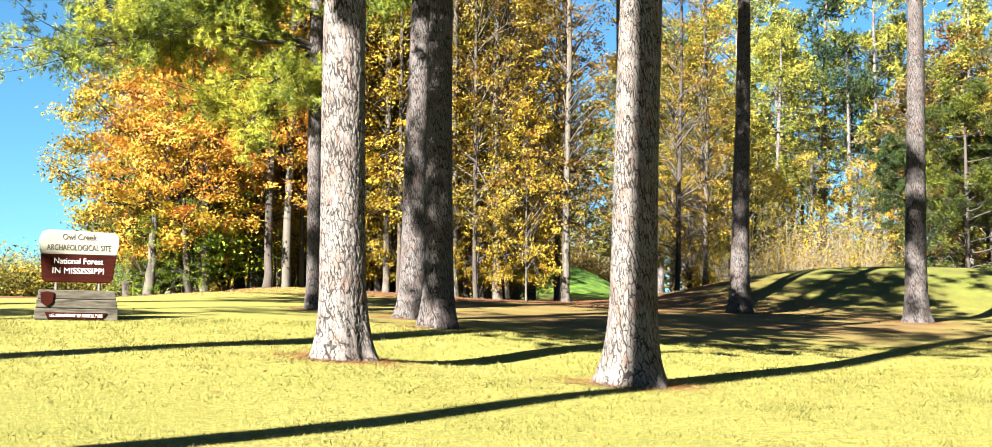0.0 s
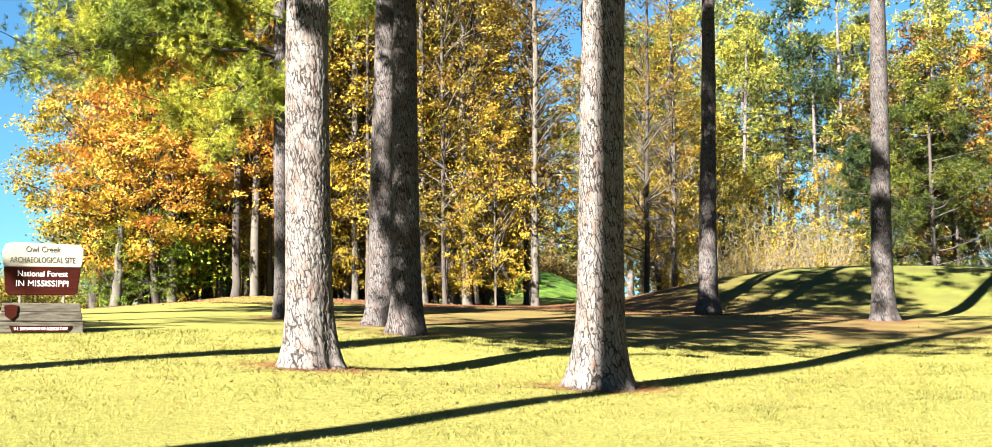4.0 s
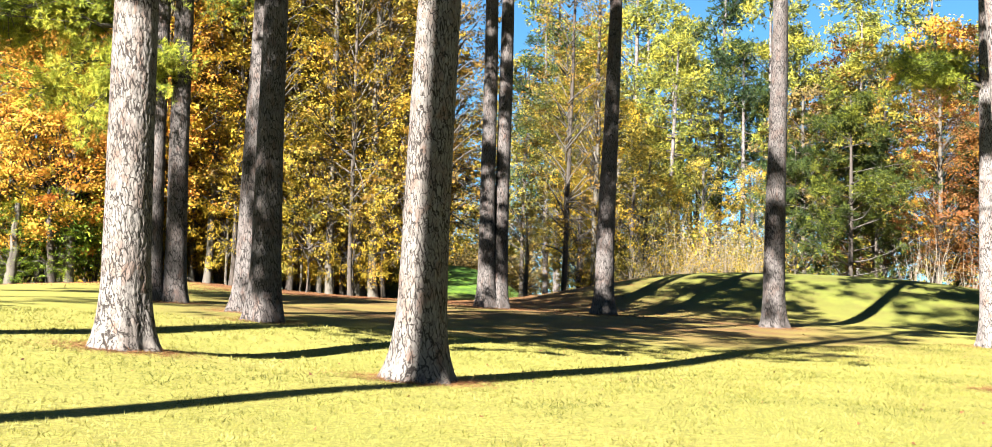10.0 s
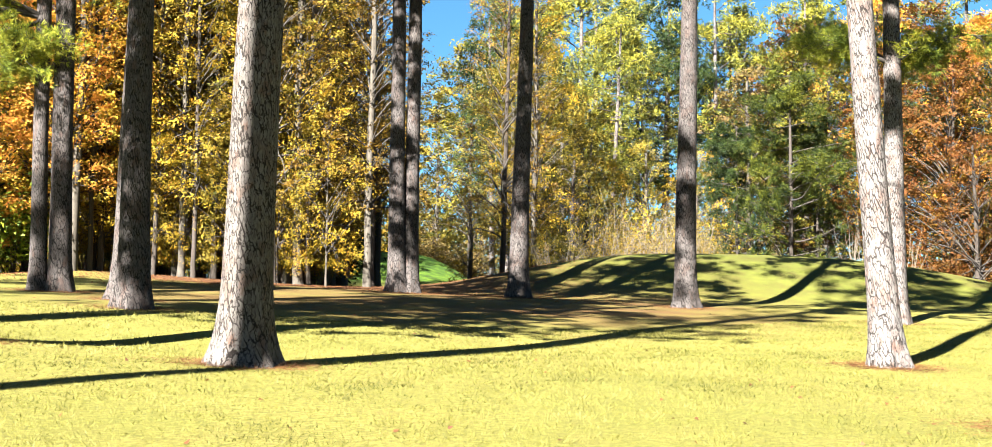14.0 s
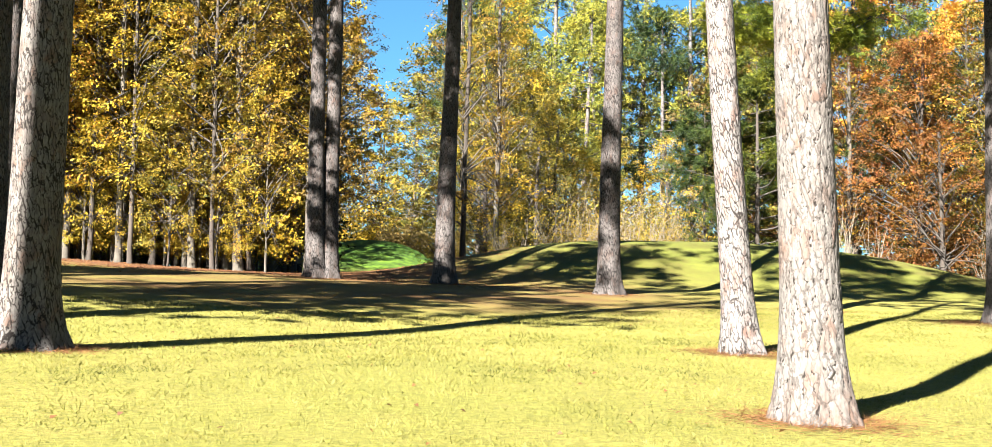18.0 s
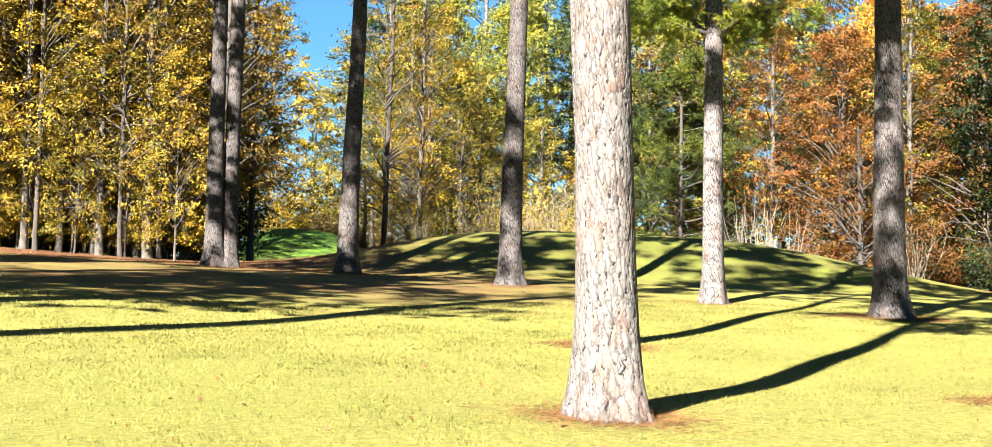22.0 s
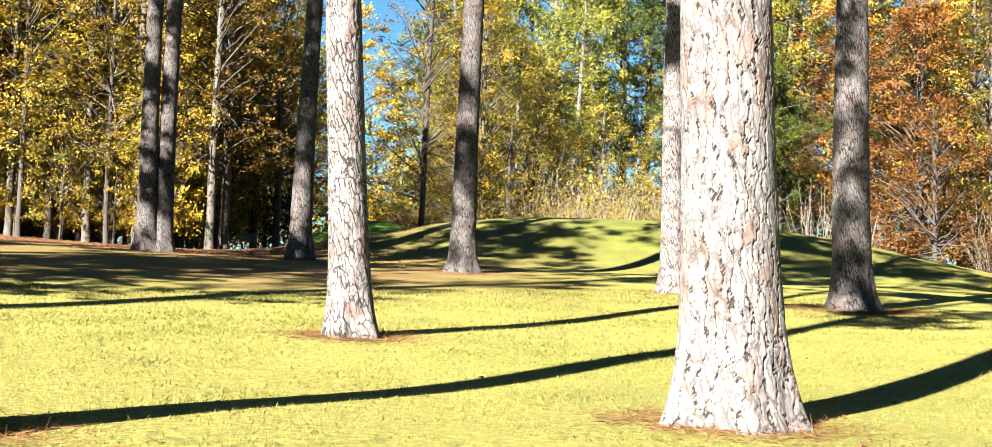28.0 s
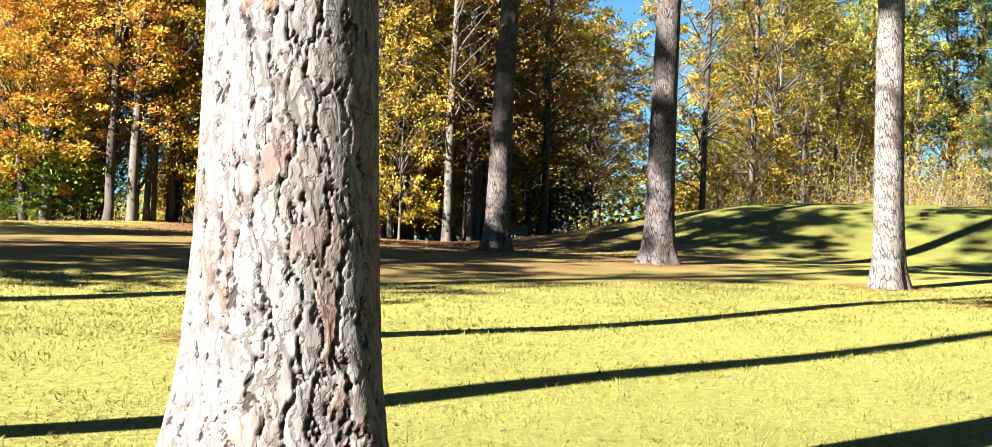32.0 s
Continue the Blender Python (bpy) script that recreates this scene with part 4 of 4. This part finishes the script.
# shrubs: many thin stems and a thin veil of leaves
def shrub_mesh(seed, h, w, stems, nleaf, leaf, twig):
    r = np.random.default_rng(seed)
    wood, green = Soup(), Soup()
    tips = []
    for i in range(stems):
        a, f = r.uniform(0, 2 * math.pi), r.uniform(0.2, 1.0)
        end = np.array([math.cos(a) * w * f, math.sin(a) * w * f, h * r.uniform(0.6, 1.0)])
        pts = curve_pts((0.2 * math.cos(a), 0.2 * math.sin(a), -0.1), end, 0.15 * h * r.uniform(0, 0.5), 6, r, 0.15)
        wood.tube(pts, np.linspace(0.028, 0.006, 6), 3)
        for _ in range(3):
            j = r.integers(2, 6)
            q = pts[j] + r.normal(size=3) * 0.45 + np.array([0, 0, 0.4])
            wood.tube(np.stack([pts[j], (pts[j] + q) / 2 + r.normal(size=3) * 0.05, q]), [0.012, 0.008, 0.004], 3)
            tips.append(q)
    tips = np.array(tips)
    if nleaf:
        c = tips[r.integers(0, len(tips), nleaf)] + r.normal(size=(nleaf, 3)) * 0.35
        c[:, 2] = np.maximum(c[:, 2], 0.1)
        green.leaves(c, leaf, r)
        return wood.mesh("woody_frame", twig), green.mesh("foliage", L_TAN)
    return wood.mesh("woody_frame", twig), None


SHRUBS = [shrub_mesh(81, 4.6, 2.4, 36, 1900, 0.085, M_PALETWIG), shrub_mesh(82, 3.4, 1.8, 28, 2000, 0.08, M_PALETWIG), shrub_mesh(83, 5.6, 2.4, 16, 0, 0.1, M_PALETWIG),
          shrub_mesh(84, 2.4, 1.7, 18, 4200, 0.13, M_TWIG)]


def shrub(x, y, k, mat, s, label):
    sh = empty("shrub", x, y, float(land(x, y)), (x * 71 + y * 37) % 360)
    tagged(sh, label, "shrub", "shrubs at the wood's edge")
    m = Matrix.Diagonal((s, s, s, 1))
    wood, green = SHRUBS[k]
    put("woody_frame", wood, sh, m=m)
    if green:
        crown_colour(put("foliage", green, sh, m=m), mat)


TANT = "twiggy shrub with sparse tan and yellow leaves"
for x, y in ((16.8, 81), (18.6, 82), (20.8, 80.5), (22.4, 83), (19.6, 86), (23.4, 86), (21.4, 88)):
    shrub(x, y, 0 if (x * 10) % 2 < 1 else 1, L_OCHRE if (x * 5) % 2 < 1 else L_TAN, 1.15, TANT)
for i in range(13):
    shrub(-9.6 + i * 0.86 + r4.uniform(-0.3, 0.3), 61.2 + (i * 4 % 5) * 0.9, 3 if i % 2 else 1, (L_YELLOW, L_YELLOW, L_LIME)[i % 3], r4.uniform(0.6, 0.95), "low yellow-leaved undergrowth shrub among the trunks")
for x, y, s in ((31.8, 79, 1.0), (33.0, 80.5, 1.1), (34.2, 78.0, 0.9)):
    shrub(x, y, 2, L_TAN, s, "bare pale many-stemmed shrub")
for i in range(34):
    x = -19 + i * 1.35 + r3.uniform(-0.5, 0.5)
    y = 78 + r3.uniform(-4, 10) if x < 14 else 88 + r3.uniform(0, 8)
    if 0.3 < x < 13 and y < 112:
        y = 132 + r3.uniform(-2, 4)
    shrub(x, y, 3 if i % 3 else 1, (L_OLIVE, L_YELLOW, L_GREEN if x > 0 else L_YELLOW, L_TAN)[i % 4], 1.0 + 0.3 * (i % 3), "low leafy undergrowth shrub in the wood")
for i in range(0, 16, 3):
    x, y = 34 + i * 0.9, 72 - i * 1.7 + r3.uniform(-1, 3)
    shrub(x + 3, y + 5, 3 if i % 5 == 0 else 1, (L_RUST, L_GREEN, L_TAN, L_RUST)[i % 4], 1.2, "tangled undergrowth shrub in deep shade")
for i in range(15):
    shrub(41 + i * 1.1, 76 - i * 2.2, 3, (L_GREEN, L_RUST)[i % 2], 1.0, "low undergrowth shrub in the shade of the wood")
for i in range(14):
    shrub(45 + i * 1.5, 86 - i * 2.7, 3, (L_RUST, L_GREEN, L_OLIVE)[i % 3], 1.9, "tall undergrowth shrub deep in the wood")
for x, y, s in ((-14.8, 56, 1.7), (-13.2, 55.0, 1.5), (-15.4, 57.5, 1.6), (-11.6, 56.0, 1.4)):
    shrub(x, y + 1.5, 3, L_LIME if s < 1.65 else L_GREEN, s * 0.8, "dense green shrub below the orange tree")

# far woods all round, too many to count; those behind the camera only block sky light
def far_woods():
    r = np.random.default_rng(91)
    s = Soup()
    for i in range(820):
        a = r.uniform(-1.25, 1.35) if i < 420 else r.uniform(1.35, 5.0)
        d = r.uniform(140, 175) if -0.36 < a < 0.5 else r.uniform(95, 150)
        if a < -0.27:
            d = r.uniform(190, 215)
        # unseen ring behind the camera, added to cut the sky's fill
        if a > 1.35:
            d = r.uniform(56, 85)
        x, y = d * math.sin(a), d * math.cos(a)
        z = float(land(x, y))
        h = r.uniform(9, 15) if a > -0.27 else r.uniform(4, 6)
        if a > 1.35:
            h = r.uniform(17, 25)
        m = 230
        c = r.normal(size=(m, 3)) * np.array([2.4, 2.4, h * 0.23]) + np.array([x, y, z + h * 0.5])
        c[:, 2] = np.maximum(c[:, 2], z + 0.2)
        s.leaves(c, 0.62, r, 0.5, 1.3)
    # the tree line beyond the open field
    for i in range(64):
        a, d = r.uniform(-0.46, -0.285), r.uniform(185, 215)
        x, y, h = d * math.sin(a), d * math.cos(a), r.uniform(6.5, 9.5)
        c = r.normal(size=(800, 3)) * np.array([2.0, 2.0, h * 0.21]) + np.array([x, y, float(land(x, y)) + h * 0.45])
        s.leaves(c, 0.36, r, 0.5, 1.3)
    return s.mesh("far_woods", L_OLIVE)


tagged(put("far_woods", far_woods()), "olive and yellow autumn woods beyond the field, with an unseen ring added behind the camera", "woods", kind="stuff")


# ---- low limbs that hang into view ----
def low_limb(tree, start, ends, seed, mat, length=0.17):
    """A long pine limb with side twigs and needle tufts; places are from the tree's foot."""
    r = np.random.default_rng(seed)
    for end in ends:
        wood, green = Soup(), Soup()
        L = float(np.linalg.norm(np.subtract(end, start)))
        pts = curve_pts(start, end, 0.10 * L, 9, r, 0.14)
        wood.tube(pts, np.linspace(0.07, 0.012, 9), 6)
        cs, ds = [], []
        for t in r.uniform(0.25, 1.0, int(13 * L)):
            k = t * 8
            i0 = min(7, int(k))
            base = pts[i0] + (pts[i0 + 1] - pts[i0]) * (k - i0)
            off = r.normal(size=3) * np.array([0.75, 0.6, 0.42]) * (0.5 + 0.07 * L) + np.array([0, 0, -0.1])
            mid = base + off * 0.55 + r.normal(size=3) * 0.05
            wood.tube(np.stack([base, mid, base + off]), [0.016, 0.010, 0.005], 4)
            for _ in range(17):
                cs.append(base + off * r.uniform(0.4, 1.1) + r.normal(size=3) * 0.13)
                ds.append(off / (np.linalg.norm(off) + 1e-6))
        limb = put("low_limb", wood.mesh("low_limb", M_TWIG), tree)
        g = put("needle_spray", green_mesh(green, cs, ds, r, length), limb)
        crown_colour(g, mat)


def green_mesh(green, cs, ds, r, length):
    green.needles(cs, length, r, 18, ds, 0.0062)
    return green.mesh("needle_spray", L_NEEDLE)


low_limb(PINE_OF["B0a"], (0, 0, 6.7), [(-7.4, -0.6, 6.5), (-5.4, -1.6, 7.4), (-4.4, 0.5, 6.7), (-3.0, -1.0, 5.2), (-6.2, -1.4, 5.9)], 201, L_NEEDLE)
low_limb(PINE_OF["B0a"], (0, 0, 7.6), [(-4.2, -1.2, 7.6), (-2.4, -1.4, 8.2), (-6.0, 0.6, 8.2), (2.6, -1.0, 8.0)], 202, L_NEEDLE)
low_limb(PINE_OF["B0b"], (0, 0, 6.0), [(-2.6, -0.8, 4.5), (-1.9, -1.2, 5.4)], 203, L_NEEDLE)
low_limb(PINE_OF["I"], (-0.1, 0, 7.4), [(-3.0, -0.8, 7.7), (2.4, -0.6, 8.2), (-1.6, 0.8, 8.6), (1.5, 1.0, 7.7), (-2.4, 0.6, 8.4)], 204, L_NEEDLE)

# old scar low on one trunk
bm = bmesh.new()
bmesh.ops.create_uvsphere(bm, u_segments=16, v_segments=10, radius=1.0)
bmesh.ops.transform(bm, matrix=Matrix.Translation((0.05, -0.285, 0.42)) @ Matrix.Diagonal((0.032, 0.03, 0.085, 1)), verts=bm.verts)
for v in bm.verts:
    v.co.x += 0.012 * math.sin(v.co.z * 60)
M_SCAR, _n, _l, _b, _o = node_mat("scar")
_l.new(ramp(_n, _l, tex_noise(_n, _l, 40), [(0.3, (0.0042, 0.0032, 0.0026)), (0.7, (0.0158, 0.0116, 0.0095))]), _b.inputs["Base Color"])
part("scar", bm, M_SCAR, PINE_OF["H"], "small dark scar in the bark")

# ---- wooden site sign ----
def flat_mat(name, a, b, rough=0.6, scale=9.0):
    m, n, l, bs, out = node_mat(name)
    l.new(ramp(n, l, tex_noise(n, l, scale, 5, 0.65, stretch=(0.4, 1, 2.5)), [(0.3, a), (0.7, b)]), bs.inputs["Base Color"])
    bs.inputs["Roughness"].default_value, bs.inputs["Specular IOR Level"].default_value = rough, 0.03
    bump(n, l, bs, tex_noise(n, l, scale * 6, 4, 0.6, stretch=(0.3, 1, 3)), 0.25, 0.004)
    return m


M_CREAM = flat_mat("cream_paint", (0.092, 0.088, 0.068), (0.140, 0.132, 0.105))
M_BROWN = flat_mat("brown_paint", (0.0060, 0.0010, 0.0005), (0.0150, 0.0020, 0.0007), 0.8)
M_TIMBER = flat_mat("weathered_timber", (0.0060, 0.0052, 0.0040), (0.0560, 0.0500, 0.0380), 0.85, 5.0)
M_DARKTXT = flat_mat("dark_lettering", (0.0145, 0.0130, 0.0108), (0.0289, 0.0253, 0.0217))
M_WHITETXT = flat_mat("white_lettering", (0.3251, 0.3165, 0.2948), (0.3685, 0.3598, 0.3381))
M_STEEL = flat_mat("dark_post", (0.0433, 0.0361, 0.0325), (0.0867, 0.0723, 0.0615))


def slab(outline, y0, y1, bev=0.01):
    """A board from an outline in x and z, between two depths, with eased edges."""
    bm = bmesh.new()
    vs = [bm.verts.new((x, y0, z)) for x, z in outline]
    f = bm.faces.new(vs)
    g = bmesh.ops.extrude_face_region(bm, geom=[f])
    for v in g["geom"]:
        if isinstance(v, bmesh.types.BMVert):
            v.co.y = y1
    bmesh.ops.recalc_face_normals(bm, faces=bm.faces)
    if bev:
        bmesh.ops.bevel(bm, geom=bm.edges[:], offset=bev, segments=2, affect="EDGES", profile=0.6)
    return bm


def lettering(name, text, size, x, z, y, mat, parent, width):
    cu = bpy.data.curves.new(name, "FONT")
    cu.body, cu.size, cu.align_x, cu.align_y, cu.extrude = text, size, "CENTER", "CENTER", 0.003
    cu.materials.append(mat)
    ob = new(name, cu)
    ob.parent = parent
    bpy.context.view_layer.update()
    s = width / max(ob.dimensions.x, 0.01)
    ob.matrix_basis = pose(x, y, z, 90, 0, 0) @ Matrix.Diagonal((s, 1, 1, 1))
    return ob


SX, SY = -8.30, 26.5
sign = empty("site_sign", SX, SY, float(land(SX, SY)) - 0.02, 16)
tagged(sign, "cream and brown wooden site sign with lettering on a timber plinth", "sign")
Z_B = 0.62
for k, (zb, zt, w0, w1) in enumerate(((0.0, 0.24, 0.83, 0.82), (0.25, 0.43, 0.81, 0.79), (0.44, 0.62, 0.78, 0.76))):
    part("plinth_timber", slab([(-w0, zb), (w0, zb), (w1, zt), (-w1, zt)], -0.22, 0.22, 0.018), M_TIMBER, sign, "grey weathered plinth timber")
for x in (-0.43, 0.43):
    bm = bmesh.new()
    bmesh.ops.create_cone(bm, cap_ends=True, segments=14, radius1=0.03, radius2=0.03, depth=0.5, matrix=Matrix.Translation((x, 0, Z_B + 0.12)))
    part("post", bm, M_STEEL, sign, "thin dark post")
low = [(-0.66, Z_B + 0.17), (0.62, Z_B + 0.17), (0.70, Z_B + 0.24), (0.76, Z_B + 0.74), (-0.76, Z_B + 0.74), (-0.72, Z_B + 0.24)]
part("lower_board", slab(low, -0.045, 0.045, 0.012), M_BROWN, sign, "dark red-brown lower board")
top = [(-0.76, Z_B + 0.745), (0.76, Z_B + 0.745), (0.80, Z_B + 0.95), (0.80, Z_B + 1.13), (0.72, Z_B + 1.21), (-0.60, Z_B + 1.25), (-0.74, Z_B + 1.2), (-0.80, Z_B + 1.05), (-0.80, Z_B + 0.95)]
part("upper_board", slab(top, -0.05, 0.05, 0.014), M_CREAM, sign, "cream upper board")
lettering("letters_owl_creek", "Owl Creek", 0.17, 0.0, Z_B + 1.10, -0.056, M_DARKTXT, sign, 0.68)
lettering("letters_archaeological_site", "ARCHAEOLOGICAL SITE", 0.17, 0.0, Z_B + 0.88, -0.056, M_DARKTXT, sign, 1.28)
lettering("letters_national_forest", "National Forest", 0.17, 0.0, Z_B + 0.60, -0.051, M_WHITETXT, sign, 0.98)
lettering("letters_in_mississippi", "IN MISSISSIPPI", 0.17, 0.0, Z_B + 0.40, -0.051, M_WHITETXT, sign, 1.02)
badge = [(-0.72, 0.56), (-0.58, 0.585), (-0.45, 0.56), (-0.47, 0.36), (-0.58, 0.27), (-0.70, 0.36)]
part("badge", slab(badge, -0.255, -0.222, 0.006), M_BROWN, sign, "dark brown shield-shaped badge")
plq = [(-0.56, 0.03), (0.52, 0.03), (0.60, 0.16), (-0.62, 0.16)]
part("plaque", slab(plq, -0.252, -0.222, 0.005), M_BROWN, sign, "dark brown plaque along the plinth")
lettering("letters_department", "U.S. DEPARTMENT OF AGRICULTURE", 0.09, 0.0, 0.095, -0.256, M_WHITETXT, sign, 1.04)

sign.matrix_basis = sign.matrix_basis @ Matrix.Diagonal((0.945, 1, 0.955, 1))

# small lectern board near the far mound
bx, by = 1.2, 77.3
board = empty("information_board", bx, by, float(land(bx, by)), 8)
tagged(board, "small pale information board on two short posts", "sign")
for x in (-0.3, 0.3):
    bm = bmesh.new()
    bmesh.ops.create_cone(bm, cap_ends=True, segments=10, radius1=0.04, radius2=0.04, depth=0.85, matrix=Matrix.Translation((x, 0, 0.42)))
    part("post", bm, M_TIMBER, board)
bm = slab([(-0.45, -0.3), (0.45, -0.3), (0.45, 0.3), (-0.45, 0.3)], -0.03, 0.03, 0.008)
bmesh.ops.transform(bm, matrix=Matrix.Translation((0, -0.05, 0.95)) @ Matrix.Rotation(radians(-40), 4, "X"), verts=bm.verts)
part("panel", bm, M_CREAM, board, "pale tilted panel")


# ---- lawn cover ----
def strewn(name, x, y, dirs, length, width, lift, mat, r, bend=0.0):
    """Flat slips (blades, needles) at the places x, y."""
    z = land(x, y) + lift
    c = np.stack([x, y, z], 1)
    n = np.cross(dirs, r.normal(size=dirs.shape))
    n /= np.linalg.norm(n, axis=1)[:, None] + 1e-9
    L, w = length[:, None], width[:, None]
    V = np.stack([c - n * w * 0.5, c + n * w * 0.5, c + dirs * L], 1).reshape(-1, 3)
    F = np.arange(len(V)).reshape(-1, 3)
    return put(name, mesh_np(name, V, F, mat))


def grass():
    r = np.random.default_rng(301)
    n = 430000
    # denser near the way walked, over the open lawn
    x = r.uniform(-9.5, 23.0, n)
    way = np.where(x < 9, 0.25 * np.maximum(x, 0), 2.25 + 1.0 * (x - 9))
    dist = 3.2 + 25.0 * r.uniform(0, 1, n) ** 1.7
    y = np.minimum(way, 10.5) + dist
    cl = 0.5 + 0.5 * np.sin(x * 3.1 + 2 * np.sin(y * 2.3)) * np.sin(y * 3.7 + np.sin(x * 1.9))
    keep = r.uniform(0, 1, n) < 0.35 + 0.65 * cl
    x, y, cl, dist = x[keep], y[keep], cl[keep], dist[keep]
    d = r.normal(size=(len(x), 3)) * np.array([0.75, 0.75, 0.1])
    d[:, 2] += 0.75
    d /= np.linalg.norm(d, axis=1)[:, None]
    far = 0.55 + np.clip(dist - 4, 0, 25) * 0.065
    return strewn("grass", x, y, d, r.uniform(0.022, 0.06, len(x)) * (0.6 + 0.6 * cl) * far ** 0.4, r.uniform(0.006, 0.012, len(x)) * far, -0.004, M_BLADE, r)


tagged(grass(), "short yellow-green lawn grass, half dormant", "grass", kind="stuff")


def straw():
    r = np.random.default_rng(302)
    xs, ys = [], []
    for key, p in PINES.items():
        if key[0] == "Z":
            continue
        m = 5200 if key == "J" else 2600 if key in "KHGAC" else 1200
        a, q = r.uniform(0, 2 * math.pi, m), p[2] * 0.45 + np.abs(r.normal(size=m)) * (0.85 if key == "J" else 0.42)
        xs.append(p[0] + q * np.cos(a))
        ys.append(p[1] + q * np.sin(a))
    x, y = np.concatenate(xs), np.concatenate(ys)
    d = r.normal(size=(len(x), 3)) * np.array([1, 1, 0.22])
    d[:, 2] = np.abs(d[:, 2])
    d /= np.linalg.norm(d, axis=1)[:, None]
    return strewn("pine_straw", x, y, d, r.uniform(0.08, 0.2, len(x)), r.uniform(0.003, 0.006, len(x)), 0.012, M_STRAW, r)


tagged(straw(), "reddish-brown pine straw round the trunks", "pine straw", kind="stuff")


def fallen():
    r = np.random.default_rng(303)
    n = 26000
    x, y = r.uniform(-14, 12, n), r.uniform(40, 70, n)
    keep = r.uniform(0, 1, n) < sstep(39, 48, y)
    x, y = x[keep], y[keep]
    m = 500
    x = np.concatenate([x, r.uniform(-9, 24, m)])
    y = np.concatenate([y, r.uniform(6, 42, m)])
    s = Soup()
    s.leaves(np.stack([x, y, land(x, y) + 0.02], 1), 0.055, r, 1.6, 1.3)
    return put("fallen_leaves", s.mesh("fallen_leaves", M_DEAD))


tagged(fallen(), "brown fallen leaves scattered on grass and wood floor", "leaves", kind="stuff")
